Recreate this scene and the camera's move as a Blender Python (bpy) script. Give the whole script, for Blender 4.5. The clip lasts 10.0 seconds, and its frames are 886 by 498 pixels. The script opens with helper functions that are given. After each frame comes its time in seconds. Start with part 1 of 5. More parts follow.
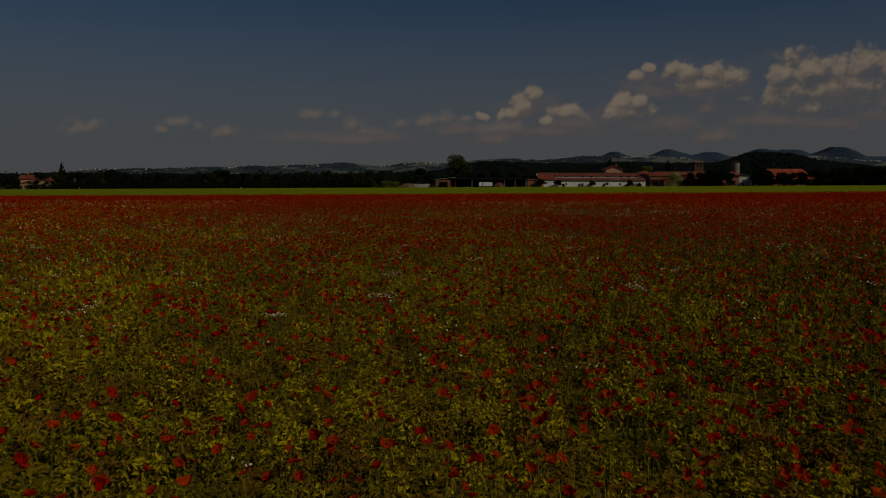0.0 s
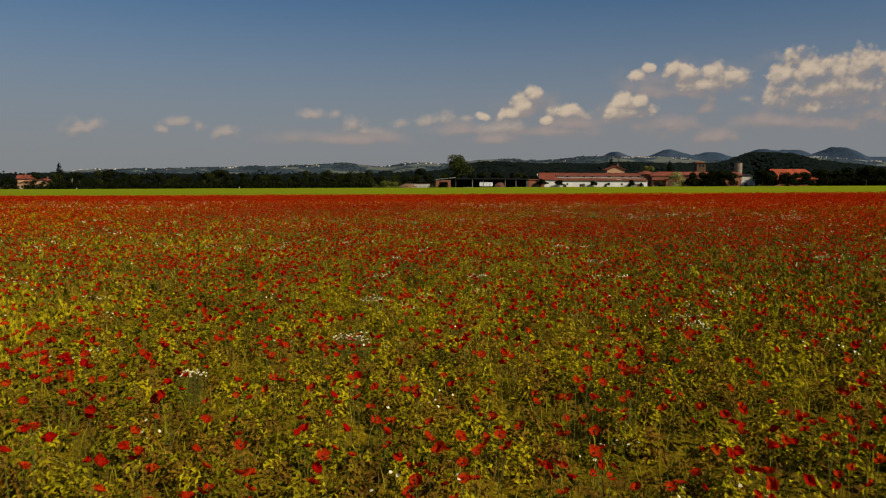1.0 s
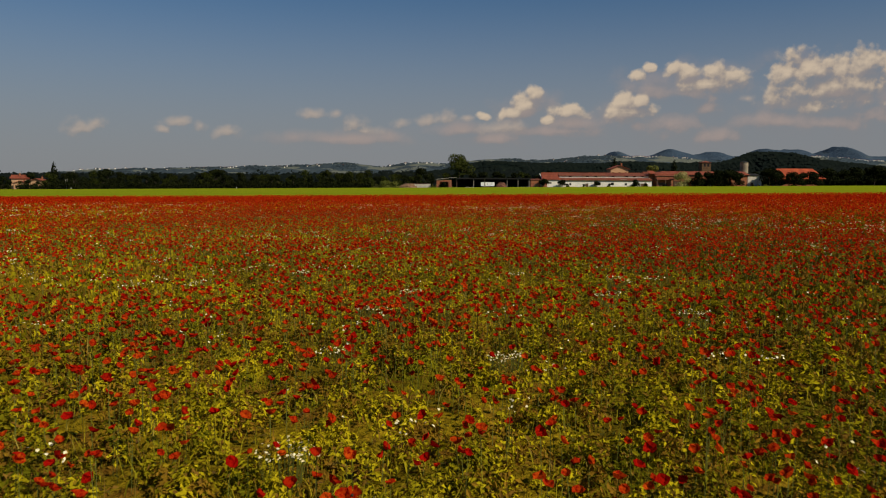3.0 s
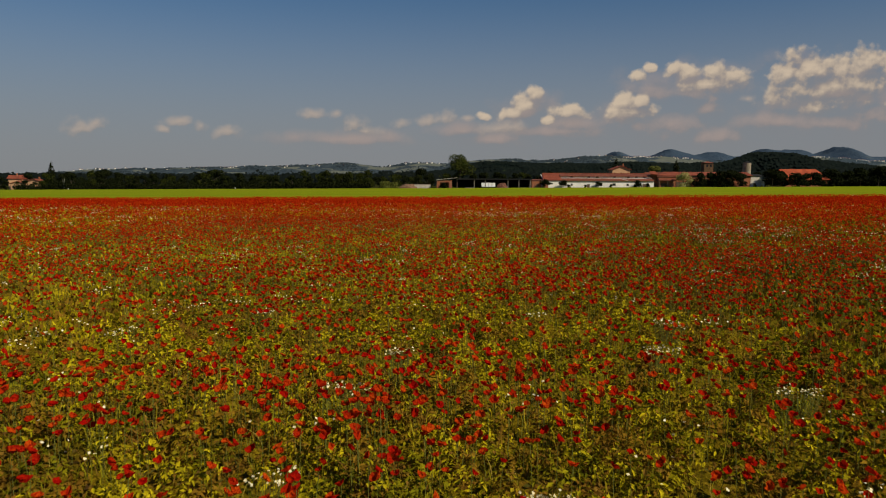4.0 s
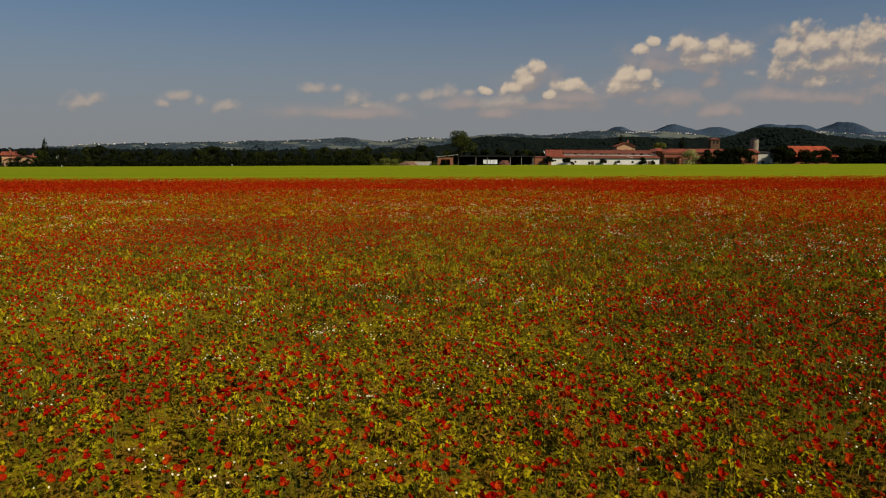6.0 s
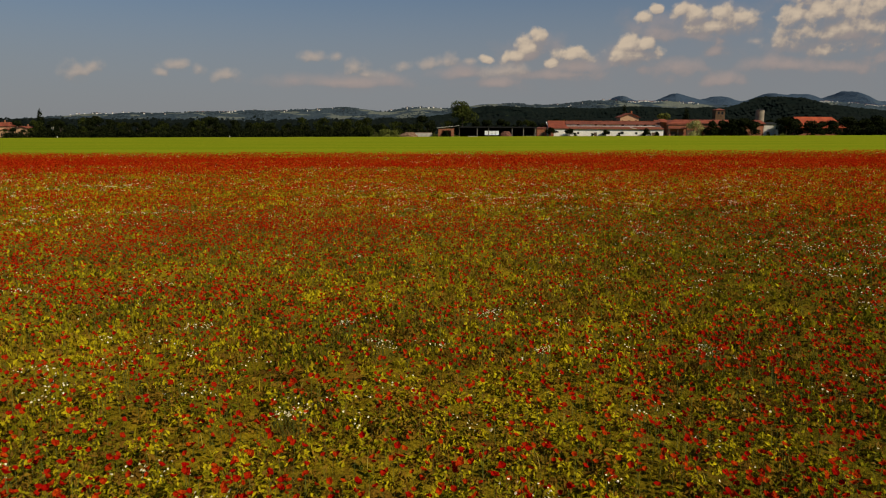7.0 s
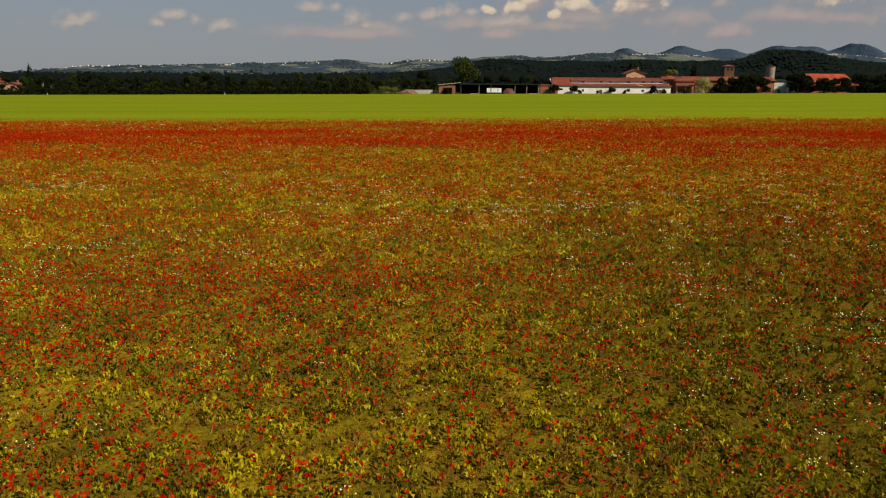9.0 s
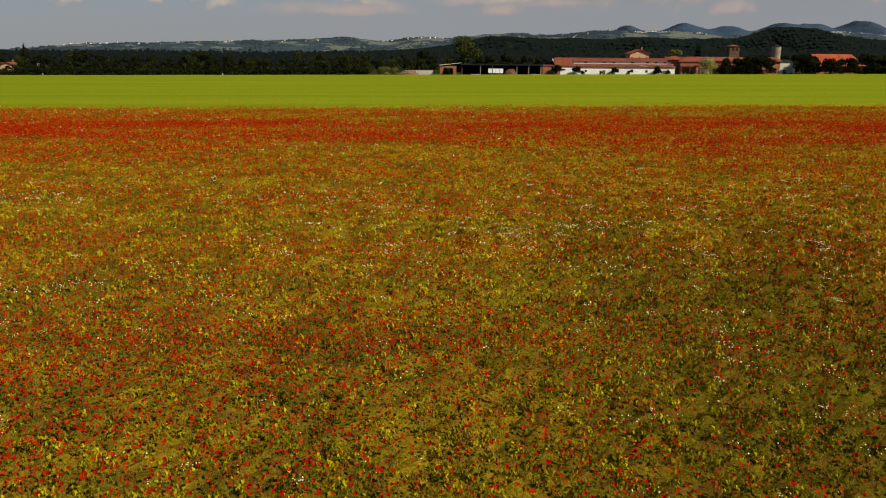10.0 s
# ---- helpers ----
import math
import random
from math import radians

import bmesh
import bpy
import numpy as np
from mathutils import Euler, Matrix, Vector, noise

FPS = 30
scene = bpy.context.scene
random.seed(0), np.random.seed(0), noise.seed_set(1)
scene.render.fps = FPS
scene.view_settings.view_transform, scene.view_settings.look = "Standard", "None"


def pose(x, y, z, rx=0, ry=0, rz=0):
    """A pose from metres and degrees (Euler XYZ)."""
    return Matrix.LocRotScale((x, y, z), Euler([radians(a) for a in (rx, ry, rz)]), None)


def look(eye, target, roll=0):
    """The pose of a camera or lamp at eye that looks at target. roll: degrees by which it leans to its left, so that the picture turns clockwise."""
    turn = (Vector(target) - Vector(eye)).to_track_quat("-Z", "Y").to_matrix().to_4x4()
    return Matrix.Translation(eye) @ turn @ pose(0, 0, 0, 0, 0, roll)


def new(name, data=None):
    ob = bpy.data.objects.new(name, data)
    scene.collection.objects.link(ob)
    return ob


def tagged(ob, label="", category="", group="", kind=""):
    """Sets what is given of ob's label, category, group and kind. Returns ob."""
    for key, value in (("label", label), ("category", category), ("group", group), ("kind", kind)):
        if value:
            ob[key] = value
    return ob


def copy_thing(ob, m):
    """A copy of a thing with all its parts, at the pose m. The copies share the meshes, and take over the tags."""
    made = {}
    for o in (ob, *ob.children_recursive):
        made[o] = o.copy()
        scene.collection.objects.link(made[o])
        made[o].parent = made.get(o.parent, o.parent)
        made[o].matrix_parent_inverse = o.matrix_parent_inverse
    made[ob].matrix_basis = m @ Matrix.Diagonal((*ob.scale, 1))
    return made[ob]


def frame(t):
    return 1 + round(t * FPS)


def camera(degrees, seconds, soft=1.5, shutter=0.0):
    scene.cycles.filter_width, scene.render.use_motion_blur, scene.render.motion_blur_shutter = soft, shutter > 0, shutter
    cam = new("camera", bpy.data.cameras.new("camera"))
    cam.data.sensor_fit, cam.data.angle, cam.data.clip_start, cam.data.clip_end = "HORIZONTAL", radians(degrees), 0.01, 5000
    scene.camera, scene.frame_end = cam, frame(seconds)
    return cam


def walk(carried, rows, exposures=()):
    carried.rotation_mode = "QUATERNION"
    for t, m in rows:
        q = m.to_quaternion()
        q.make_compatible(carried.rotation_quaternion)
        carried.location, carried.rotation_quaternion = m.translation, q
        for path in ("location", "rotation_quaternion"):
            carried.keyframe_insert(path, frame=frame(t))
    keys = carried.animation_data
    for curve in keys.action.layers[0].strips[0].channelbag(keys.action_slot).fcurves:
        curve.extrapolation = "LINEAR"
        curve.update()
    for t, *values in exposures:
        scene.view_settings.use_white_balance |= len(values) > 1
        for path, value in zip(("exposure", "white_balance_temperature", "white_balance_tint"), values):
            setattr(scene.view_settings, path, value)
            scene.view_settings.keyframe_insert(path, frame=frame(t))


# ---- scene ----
# ---- camera ----
cam = camera(62.0, 10.0, soft=1.1, shutter=0.12)
PATH = [
    (0.0, pose(-0.000, -0.000, 2.480, 84.449, -0.206, -0.000)),
    (0.5, pose(0.058, 1.670, 2.477, 84.450, -0.208, 0.019)),
    (1.0, pose(0.099, 3.411, 2.466, 84.456, -0.229, 0.026)),
    (1.5, pose(0.154, 5.162, 2.455, 84.452, -0.249, 0.046)),
    (2.0, pose(0.176, 6.938, 2.443, 84.444, -0.225, 0.063)),
    (3.5, pose(0.080, 12.135, 2.482, 84.440, -0.229, 0.094)),
    (4.0, pose(0.095, 13.751, 2.693, 84.444, -0.246, 0.107)),
    (4.5, pose(0.140, 15.357, 2.963, 84.448, -0.272, 0.122)),
    (5.0, pose(0.184, 17.030, 3.196, 84.425, -0.230, 0.137)),
    (5.5, pose(0.185, 18.769, 3.408, 83.693, -0.245, 0.163)),
    (7.0, pose(0.035, 23.961, 4.375, 80.213, -0.287, 0.242)),
    (7.5, pose(0.064, 25.699, 4.818, 79.268, -0.273, 0.271)),
    (8.0, pose(0.099, 27.413, 5.311, 78.386, -0.301, 0.310)),
    (8.5, pose(0.129, 29.101, 5.836, 77.542, -0.324, 0.324)),
    (9.0, pose(0.107, 30.732, 6.438, 76.668, -0.346, 0.330)),
    (9.5, pose(0.056, 32.355, 7.109, 75.783, -0.403, 0.340)),
    (10.0, pose(0.019, 33.919, 7.790, 75.008, -0.390, 0.383)),
]
EXPOSURES = [(0.0, -2.0), (0.25, -0.95), (0.5, -0.32), (0.75, -0.08), (1.0, 0.0), (7.0, 0.03), (8.5, 0.2), (10.0, 0.36)]
walk(cam, PATH, EXPOSURES)

# ---- light ----
SUN_AZ, SUN_EL = 127.0, 41.0      # degrees clockwise from +y, degrees above the horizon
sun_way = Vector((math.sin(radians(SUN_AZ)) * math.cos(radians(SUN_EL)),
                  math.cos(radians(SUN_AZ)) * math.cos(radians(SUN_EL)), math.sin(radians(SUN_EL))))
sun_data = bpy.data.lights.new("sun", "SUN")
sun_data.energy, sun_data.angle, sun_data.color = 4.6, radians(0.53), (1.0, 0.90, 0.72)
sun = new("sun", sun_data)
sun.matrix_world = look((0, 0, 60), Vector((0, 0, 60)) - sun_way)


class Nodes:
    """Short forms for writing node trees."""

    def __init__(self, tree):
        self.tree = tree
        tree.nodes.clear()

    def add(self, kind, inputs=()):
        n = self.tree.nodes.new(kind)
        self.feed(n, inputs)
        return n

    def feed(self, n, inputs):
        for key, value in dict(inputs).items():
            if isinstance(value, bpy.types.NodeSocket):
                self.tree.links.new(value, n.inputs[key])
            else:
                n.inputs[key].default_value = value

    def math(self, op, a, b=0.0, c=0.0):
        n = self.add("ShaderNodeMath", {0: a, 1: b, 2: c})
        n.operation = op
        return n.outputs[0]

    def vec(self, op, a, b=(0, 0, 0), out=0, scale=1.0):
        n = self.add("ShaderNodeVectorMath")
        n.operation = op
        self.feed(n, {0: a, 1: b, 3: scale})
        return n.outputs[out]

    def mix(self, f, a, b, blend="MIX"):
        n = self.add("ShaderNodeMix")
        n.data_type, n.blend_type = "RGBA", blend
        self.feed(n, {0: f, 6: a, 7: b})
        return n.outputs[2]

    def ramp(self, f, lo, hi, a=0.0, b=1.0):
        n = self.add("ShaderNodeMapRange", {0: f, 1: lo, 2: hi, 3: a, 4: b})
        n.interpolation_type = "SMOOTHSTEP"
        return n.outputs[0]

    def noise(self, vector, scale, detail=4.0, rough=0.55):
        return self.add("ShaderNodeTexNoise", {"Vector": vector, "Scale": scale, "Detail": detail, "Roughness": rough}).outputs["Fac"]


# clouds: bearing and height (tangents), half width, half height
CUMULUS = [(0.455, 0.136, 0.0215, 0.0184), (0.488, 0.138, 0.0276, 0.0215), (0.483, 0.113, 0.0399, 0.0199), (0.529, 0.145, 0.0215, 0.0153),
           (0.564, 0.152, 0.0276, 0.0169), (0.54, 0.123, 0.0345, 0.0169), (0.599, 0.144, 0.0307, 0.023), (0.643, 0.149, 0.046, 0.0307),
           (0.257, 0.135, 0.0092, 0.0069), (0.274, 0.146, 0.0069, 0.0054), (0.303, 0.145, 0.0107, 0.01), (0.325, 0.139, 0.0169, 0.0107),
           (0.354, 0.141, 0.0153, 0.01), (0.386, 0.135, 0.0184, 0.01), (0.354, 0.125, 0.0337, 0.0084), (0.12, 0.11, 0.0077, 0.0092),
           (0.108, 0.096, 0.013, 0.01), (0.09, 0.084, 0.0169, 0.0077), (0.053, 0.081, 0.0077, 0.0054), (0.163, 0.086, 0.0215, 0.0107),
           (0.141, 0.078, 0.0077, 0.0054), (0.239, 0.1, 0.0138, 0.01), (0.261, 0.099, 0.0092, 0.0092), (0.247, 0.087, 0.0261, 0.0115)]
WISPS = [(0.031, 0.079, 0.0077, 0.0038), (0.0, 0.078, 0.0123, 0.0084), (-0.469, 0.07, 0.0107, 0.0084), (-0.491, 0.063, 0.0153, 0.01),
         (-0.173, 0.082, 0.0138, 0.0069), (-0.145, 0.084, 0.0077, 0.0046), (-0.124, 0.071, 0.0169, 0.0092), (-0.105, 0.061, 0.0169, 0.0061),
         (-0.357, 0.073, 0.0153, 0.0061), (-0.327, 0.067, 0.0084, 0.0069), (-0.291, 0.06, 0.0138, 0.0069), (-0.377, 0.062, 0.0092, 0.0046),
         (-0.058, 0.071, 0.0107, 0.0069), (-0.022, 0.074, 0.0123, 0.0077), (0.405, 0.106, 0.0069, 0.0038), (0.073, 0.066, 0.0307, 0.0077)]
VEILS = [(0.518, 0.112, 0.069, 0.0276), (0.344, 0.126, 0.0536, 0.0153), (0.107, 0.086, 0.0345, 0.0138), (0.248, 0.084, 0.0322, 0.0138),
         (0.303, 0.072, 0.0368, 0.0138), (0.352, 0.092, 0.0169, 0.0092), (0.367, 0.053, 0.0261, 0.0107), (0.152, 0.061, 0.0651, 0.0092),
         (0.45, 0.075, 0.046, 0.0107), (0.512, 0.073, 0.0651, 0.0123), (0.573, 0.082, 0.0383, 0.0169), (0.024, 0.062, 0.0345, 0.0084),
         (0.061, 0.05, 0.046, 0.0092), (-0.14, 0.05, 0.0536, 0.0077), (0.318, 0.112, 0.0536, 0.0169), (0.255, 0.069, 0.0383, 0.0169),
         (0.171, 0.072, 0.046, 0.0107)]


def cloud_group(name, table, bump, grain):
    """A field over (bearing, height): above zero inside a cloud."""
    g = bpy.data.node_groups.new(name, "ShaderNodeTree")
    g.interface.new_socket("p", in_out="INPUT", socket_type="NodeSocketVector")
    g.interface.new_socket("field", in_out="OUTPUT", socket_type="NodeSocketFloat")
    n = Nodes(g)
    p = n.add("NodeGroupInput").outputs[0]
    total = None
    for cx, cz, rx, rz in table:
        q = n.vec("MULTIPLY", n.vec("SUBTRACT", p, (cx, cz, 0)), (0.47 / rx, 0.47 / rz, 0))
        f = n.math("SUBTRACT", 1.0, n.vec("LENGTH", q, out=1))
        total = f if total is None else n.math("SMOOTH_MAX", total, f, 0.25)
    coarse = n.math("SUBTRACT", n.noise(p, grain, 5.0, 0.55), 0.5)
    for scale, share in ((grain * 1.25, 0.40), (grain * 3.0, 0.22)):
        puffs = n.add("ShaderNodeTexVoronoi")
        puffs.feature = "SMOOTH_F1"
        n.feed(puffs, {"Vector": p, "Scale": scale, "Smoothness": 0.45})
        coarse = n.math("ADD", coarse, n.math("MULTIPLY", n.math("SUBTRACT", 0.36, puffs.outputs["Distance"]), share))
    field = n.math("ADD", total, n.math("MULTIPLY", coarse, bump))
    n.add("NodeGroupOutput", {0: field})
    return g


def build_world():
    world = bpy.data.worlds.new("sky")
    scene.world = world
    world.use_nodes = True
    n = Nodes(world.node_tree)
    way = n.add("ShaderNodeTexCoord").outputs["Generated"]
    xyz = n.add("ShaderNodeSeparateXYZ", {0: way}).outputs
    ahead = n.math("MAXIMUM", xyz[1], 0.03)
    p = n.add("ShaderNodeCombineXYZ", {0: n.math("DIVIDE", xyz[0], ahead), 1: n.math("DIVIDE", xyz[2], ahead), 2: 0.0}).outputs[0]
    tex = n.add("ShaderNodeTexSky")
    tex.sky_type, tex.sun_disc = "NISHITA", False
    tex.sun_elevation, tex.sun_rotation = radians(SUN_EL), radians(SUN_AZ)
    tex.altitude, tex.air_density, tex.dust_density, tex.ozone_density = 200.0, 1.0, 0.5, 3.0
    sky = n.vec("MULTIPLY", tex.outputs[0], (0.60 * SKY, 0.85 * SKY, 1.01 * SKY))
    haze = n.math("MULTIPLY", n.ramp(xyz[2], 0.02, 0.27, 1.0, 0.0), 0.86)
    colour = n.mix(haze, sky, (0.226, 0.224, 0.238, 1))
    front = n.ramp(xyz[1], 0.2, 0.4)
    for name, table, bump, grain, lo, hi, cover, dark, light in (
            ("veils", VEILS, 1.4, 15.0, -0.25, 0.95, 0.80, (0.235, 0.215, 0.215, 1), (0.36, 0.285, 0.255, 1)),
            ("wisps", WISPS, 1.2, 34.0, 0.02, 0.95, 0.80, (0.25, 0.225, 0.21, 1), (0.42, 0.345, 0.29, 1)),
            ("cumulus", CUMULUS, 1.05, 36.0, 0.14, 0.50, 0.96, (0.25, 0.22, 0.21, 1), (0.57, 0.46, 0.345, 1))):
        g = cloud_group(name, table, bump, grain)
        fields = []
        for step in ((0, 0, 0), (-0.004, 0.011, 0), (-0.0014, 0.0030, 0)):
            node = n.add("ShaderNodeGroup")
            node.node_tree = g
            n.feed(node, {0: n.vec("ADD", p, step)})
            fields.append(node.outputs[0])
        here = fields[0]
        broad, fine = n.ramp(n.math("SUBTRACT", here, fields[1]), -0.25, 0.55), n.ramp(n.math("SUBTRACT", here, fields[2]), -0.10, 0.20)
        lit = n.math("ADD", n.math("MULTIPLY", broad, 0.75), n.math("MULTIPLY", fine, 0.25))
        tone = n.mix(lit, dark, light)
        soft_base = n.math("MULTIPLY", cover, n.ramp(lit, 0.0, 0.45, 0.30, 1.0))
        cover_here = n.math("MULTIPLY", n.math("MULTIPLY", n.ramp(here, lo, hi), soft_base), front)
        colour = n.mix(cover_here, colour, tone)
    back = n.add("ShaderNodeBackground", {"Color": colour, "Strength": 1.0})
    n.add("ShaderNodeOutputWorld", {0: back.outputs[0]})


SKY = 0.05
build_world()


# ---- materials ----
def material(name, shade):
    """shade(n) returns base colour, roughness and settings; see the uses below."""
    m = bpy.data.materials.new(name)
    m.use_nodes = True
    n = Nodes(m.node_tree)
    got = shade(n)
    inputs = {"Base Color": got["colour"], "Roughness": got.get("rough", 0.8), "Metallic": got.get("metal", 0.0),
              "Specular IOR Level": got.get("gloss", 0.3)}
    if "bump" in got:
        inputs["Normal"] = n.add("ShaderNodeBump", {"Height": got["bump"], "Strength": got.get("relief", 0.5), "Distance": got.get("deep", 0.05)}).outputs[0]
    out = n.add("ShaderNodeBsdfPrincipled", inputs).outputs[0]
    if "thin" in got:
        glow = n.add("ShaderNodeBsdfTranslucent", {"Color": got["colour"]}).outputs[0]
        out = n.add("ShaderNodeMixShader", {0: got["thin"], 1: out, 2: glow}).outputs[0]
    n.add("ShaderNodeOutputMaterial", {0: out})
    return m


def place(n):
    return n.add("ShaderNodeNewGeometry").outputs["Position"]


def island(n):
    return n.add("ShaderNodeNewGeometry").outputs["Random Per Island"]


def each(n):
    return n.add("ShaderNodeObjectInfo").outputs["Random"]


def rgb(r, g, b):
    return (r, g, b, 1.0)


def right_falloff(n, p, wild):
    """Light fall-off to the right painted as darker, greener tints, with a ragged border."""
    xyz = n.add("ShaderNodeSeparateXYZ", {0: p}).outputs
    return n.math("MULTIPLY", n.ramp(n.math("ADD", xyz[0], n.math("MULTIPLY", wild, 6.0)), 4.5, 13.0), n.ramp(xyz[1], 50.0, 80.0, 1.0, 0.0))


def meadow_leaf(n):
    """Herbs: each plant has its own tint, from fresh yellow-green to dull green and withered brown."""
    p = place(n)
    big, mid = n.noise(p, 0.22, 3.0), n.noise(p, 0.9, 3.0)
    plant = n.add("ShaderNodeAttribute")
    plant.attribute_name = "plant"
    tone = plant.outputs["Fac"]
    r = island(n)
    kind = n.math("ADD", n.math("MULTIPLY", tone, 0.55), n.math("ADD", n.math("MULTIPLY", mid, 0.7), n.math("MULTIPLY", big, 0.7)))
    # darker on the right: fall-off of light put into the plant tint
    kind = n.math("SUBTRACT", kind, n.math("MULTIPLY", right_falloff(n, p, mid), 0.27))
    c = n.mix(n.ramp(kind, 0.60, 1.14), rgb(0.105, 0.102, 0.005), rgb(0.44, 0.352, 0.009))
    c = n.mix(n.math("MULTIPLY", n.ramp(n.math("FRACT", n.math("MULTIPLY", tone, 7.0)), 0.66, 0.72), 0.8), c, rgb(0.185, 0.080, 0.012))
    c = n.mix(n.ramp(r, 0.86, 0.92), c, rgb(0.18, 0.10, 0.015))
    c = n.mix(1.0, c, n.mix(n.math("FRACT", n.math("MULTIPLY", r, 17.0)), rgb(0.75, 0.75, 0.75), rgb(1.2, 1.2, 1.2)), "MULTIPLY")
    return dict(colour=c, rough=0.8, gloss=0.0, thin=0.20)


def sward_shade(n):
    """The closed mass of leaves and stalks under the tops of the herbs."""
    p = place(n)
    kind = n.math("ADD", n.math("MULTIPLY", n.noise(p, 0.9, 3.0), 0.7), n.math("MULTIPLY", n.noise(p, 0.22, 3.0), 0.7))
    # the sward takes the same painted fall-off as the herbs
    kind = n.math("SUBTRACT", kind, n.math("MULTIPLY", right_falloff(n, p, kind), 0.24))
    c = n.mix(n.ramp(kind, 0.50, 0.90), rgb(0.100, 0.074, 0.005), rgb(0.245, 0.164, 0.007))
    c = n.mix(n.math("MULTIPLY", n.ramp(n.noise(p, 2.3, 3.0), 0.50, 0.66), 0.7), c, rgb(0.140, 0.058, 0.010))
    fine = n.noise(p, 16.0, 4.0, 0.7)
    c = n.mix(1.0, c, n.mix(n.ramp(fine, 0.35, 0.65), rgb(0.55, 0.55, 0.55), rgb(1.3, 1.3, 1.3)), "MULTIPLY")
    return dict(colour=c, rough=0.9, gloss=0.0, bump=fine, deep=0.06, relief=0.8)


def low_leaf(n):
    p = place(n)
    c = n.mix(island(n), rgb(0.035, 0.042, 0.006), rgb(0.095, 0.075, 0.012))
    c = n.mix(n.ramp(n.noise(p, 1.7, 3.0), 0.45, 0.65), c, rgb(0.085, 0.045, 0.014))
    return dict(colour=c, rough=0.8, gloss=0.0, thin=0.15)


def meadow_blade(n):
    p = place(n)
    r = island(n)
    c = n.mix(n.ramp(n.noise(p, 0.3, 3.0), 0.4, 0.6), rgb(0.18, 0.18, 0.008), rgb(0.36, 0.285, 0.015))
    c = n.mix(n.ramp(r, 0.60, 0.75), c, rgb(0.20, 0.11, 0.022))
    c = n.mix(n.ramp(r, 0.88, 0.95), c, rgb(0.38, 0.29, 0.05))
    return dict(colour=c, rough=0.8, gloss=0.0, thin=0.25)


def petal(n):
    r = island(n)
    p = place(n)
    c = n.mix(n.math("POWER", r, 1.6), rgb(0.40, 0.008, 0.003), rgb(0.58, 0.085, 0.006))
    c = n.mix(n.ramp(n.noise(p, 60.0, 2.0), 0.4, 0.7), c, rgb(0.27, 0.003, 0.003))
    return dict(colour=c, rough=0.7, gloss=0.0, thin=0.38)


def daisy_white(n):
    c = n.mix(island(n), rgb(0.84, 0.76, 0.50), rgb(0.78, 0.68, 0.36))
    return dict(colour=c, rough=0.6, thin=0.2)


def plain(r, g, b, rough=0.8, scale=3.0, vary=0.25, metal=0.0, deep=0.0):
    def shade(n):
        p = n.add("ShaderNodeTexCoord").outputs["Object"]
        grain = n.math("ADD", n.math("MULTIPLY", n.noise(p, scale, 5.0), 0.6), n.math("MULTIPLY", n.noise(p, scale * 0.17, 3.0), 0.4))
        f = n.ramp(grain, 0.3, 0.7)
        c = n.mix(f, rgb(r * (1 - vary), g * (1 - vary), b * (1 - vary)), rgb(min(1, r * (1 + vary)), min(1, g * (1 + vary)), min(1, b * (1 + vary))))
        got = dict(colour=c, rough=rough, metal=metal)
        if deep:
            got.update(bump=grain, deep=deep)
        return got
    return shade


def ground_shade(n):
    """Soil under the meadow; past the poppies young crop, tracks and grass."""
    p = place(n)
    y = n.add("ShaderNodeSeparateXYZ", {0: p}).outputs[1]
    soil = n.mix(n.ramp(n.noise(p, 1.3, 5.0), 0.35, 0.65), rgb(0.022, 0.017, 0.006), rgb(0.045, 0.032, 0.010))
    grass = n.mix(n.ramp(n.noise(p, 0.05, 5.0), 0.35, 0.65), rgb(0.020, 0.026, 0.006), rgb(0.05, 0.05, 0.012))
    c = n.mix(n.ramp(y, 170.0, 175.0), soil, grass)
    return dict(colour=c, rough=0.95, gloss=0.0, bump=n.noise(p, 8.0, 4.0), deep=0.05)


def crop_shade(n):
    p = place(n)
    stretched = n.vec("MULTIPLY", p, (0.06, 1.0, 1.0))
    c = n.mix(n.ramp(n.noise(stretched, 0.12, 5.0), 0.35, 0.65), rgb(0.155, 0.200, 0.008), rgb(0.205, 0.220, 0.010))
    c = n.mix(n.ramp(n.noise(p, 1.6, 4.0), 0.45, 0.75), c, rgb(0.125, 0.160, 0.006))
    return dict(colour=c, rough=0.9, gloss=0.0, bump=n.noise(p, 4.0, 5.0), deep=0.08, relief=0.5)


def crown(a, b):
    def shade(n):
        r = island(n)
        c = n.mix(r, rgb(*a), rgb(*b))
        c = n.mix(n.math("MULTIPLY", each(n), 0.5), c, rgb(a[0] * 1.3, a[1] * 0.9, a[2]))
        return dict(colour=c, rough=0.8, gloss=0.02, thin=0.12)
    return shade


def roof_tile(r, g, b):
    def shade(n):
        p = n.add("ShaderNodeTexCoord").outputs["Object"]
        rows = n.add("ShaderNodeTexWave", {"Vector": p, "Scale": 1.2, "Distortion": 0.6, "Detail": 2.0}).outputs["Fac"]
        c = n.mix(n.ramp(n.noise(p, 0.35, 5.0), 0.35, 0.65), rgb(r * 0.75, g * 0.7, b * 0.7), rgb(r * 1.15, g * 1.2, b * 1.2))
        c = n.mix(n.ramp(n.noise(p, 3.0, 3.0), 0.5, 0.75), c, rgb(r * 0.6, g * 0.65, b * 0.7))
        return dict(colour=c, rough=0.85, bump=rows, deep=0.06)
    return shade


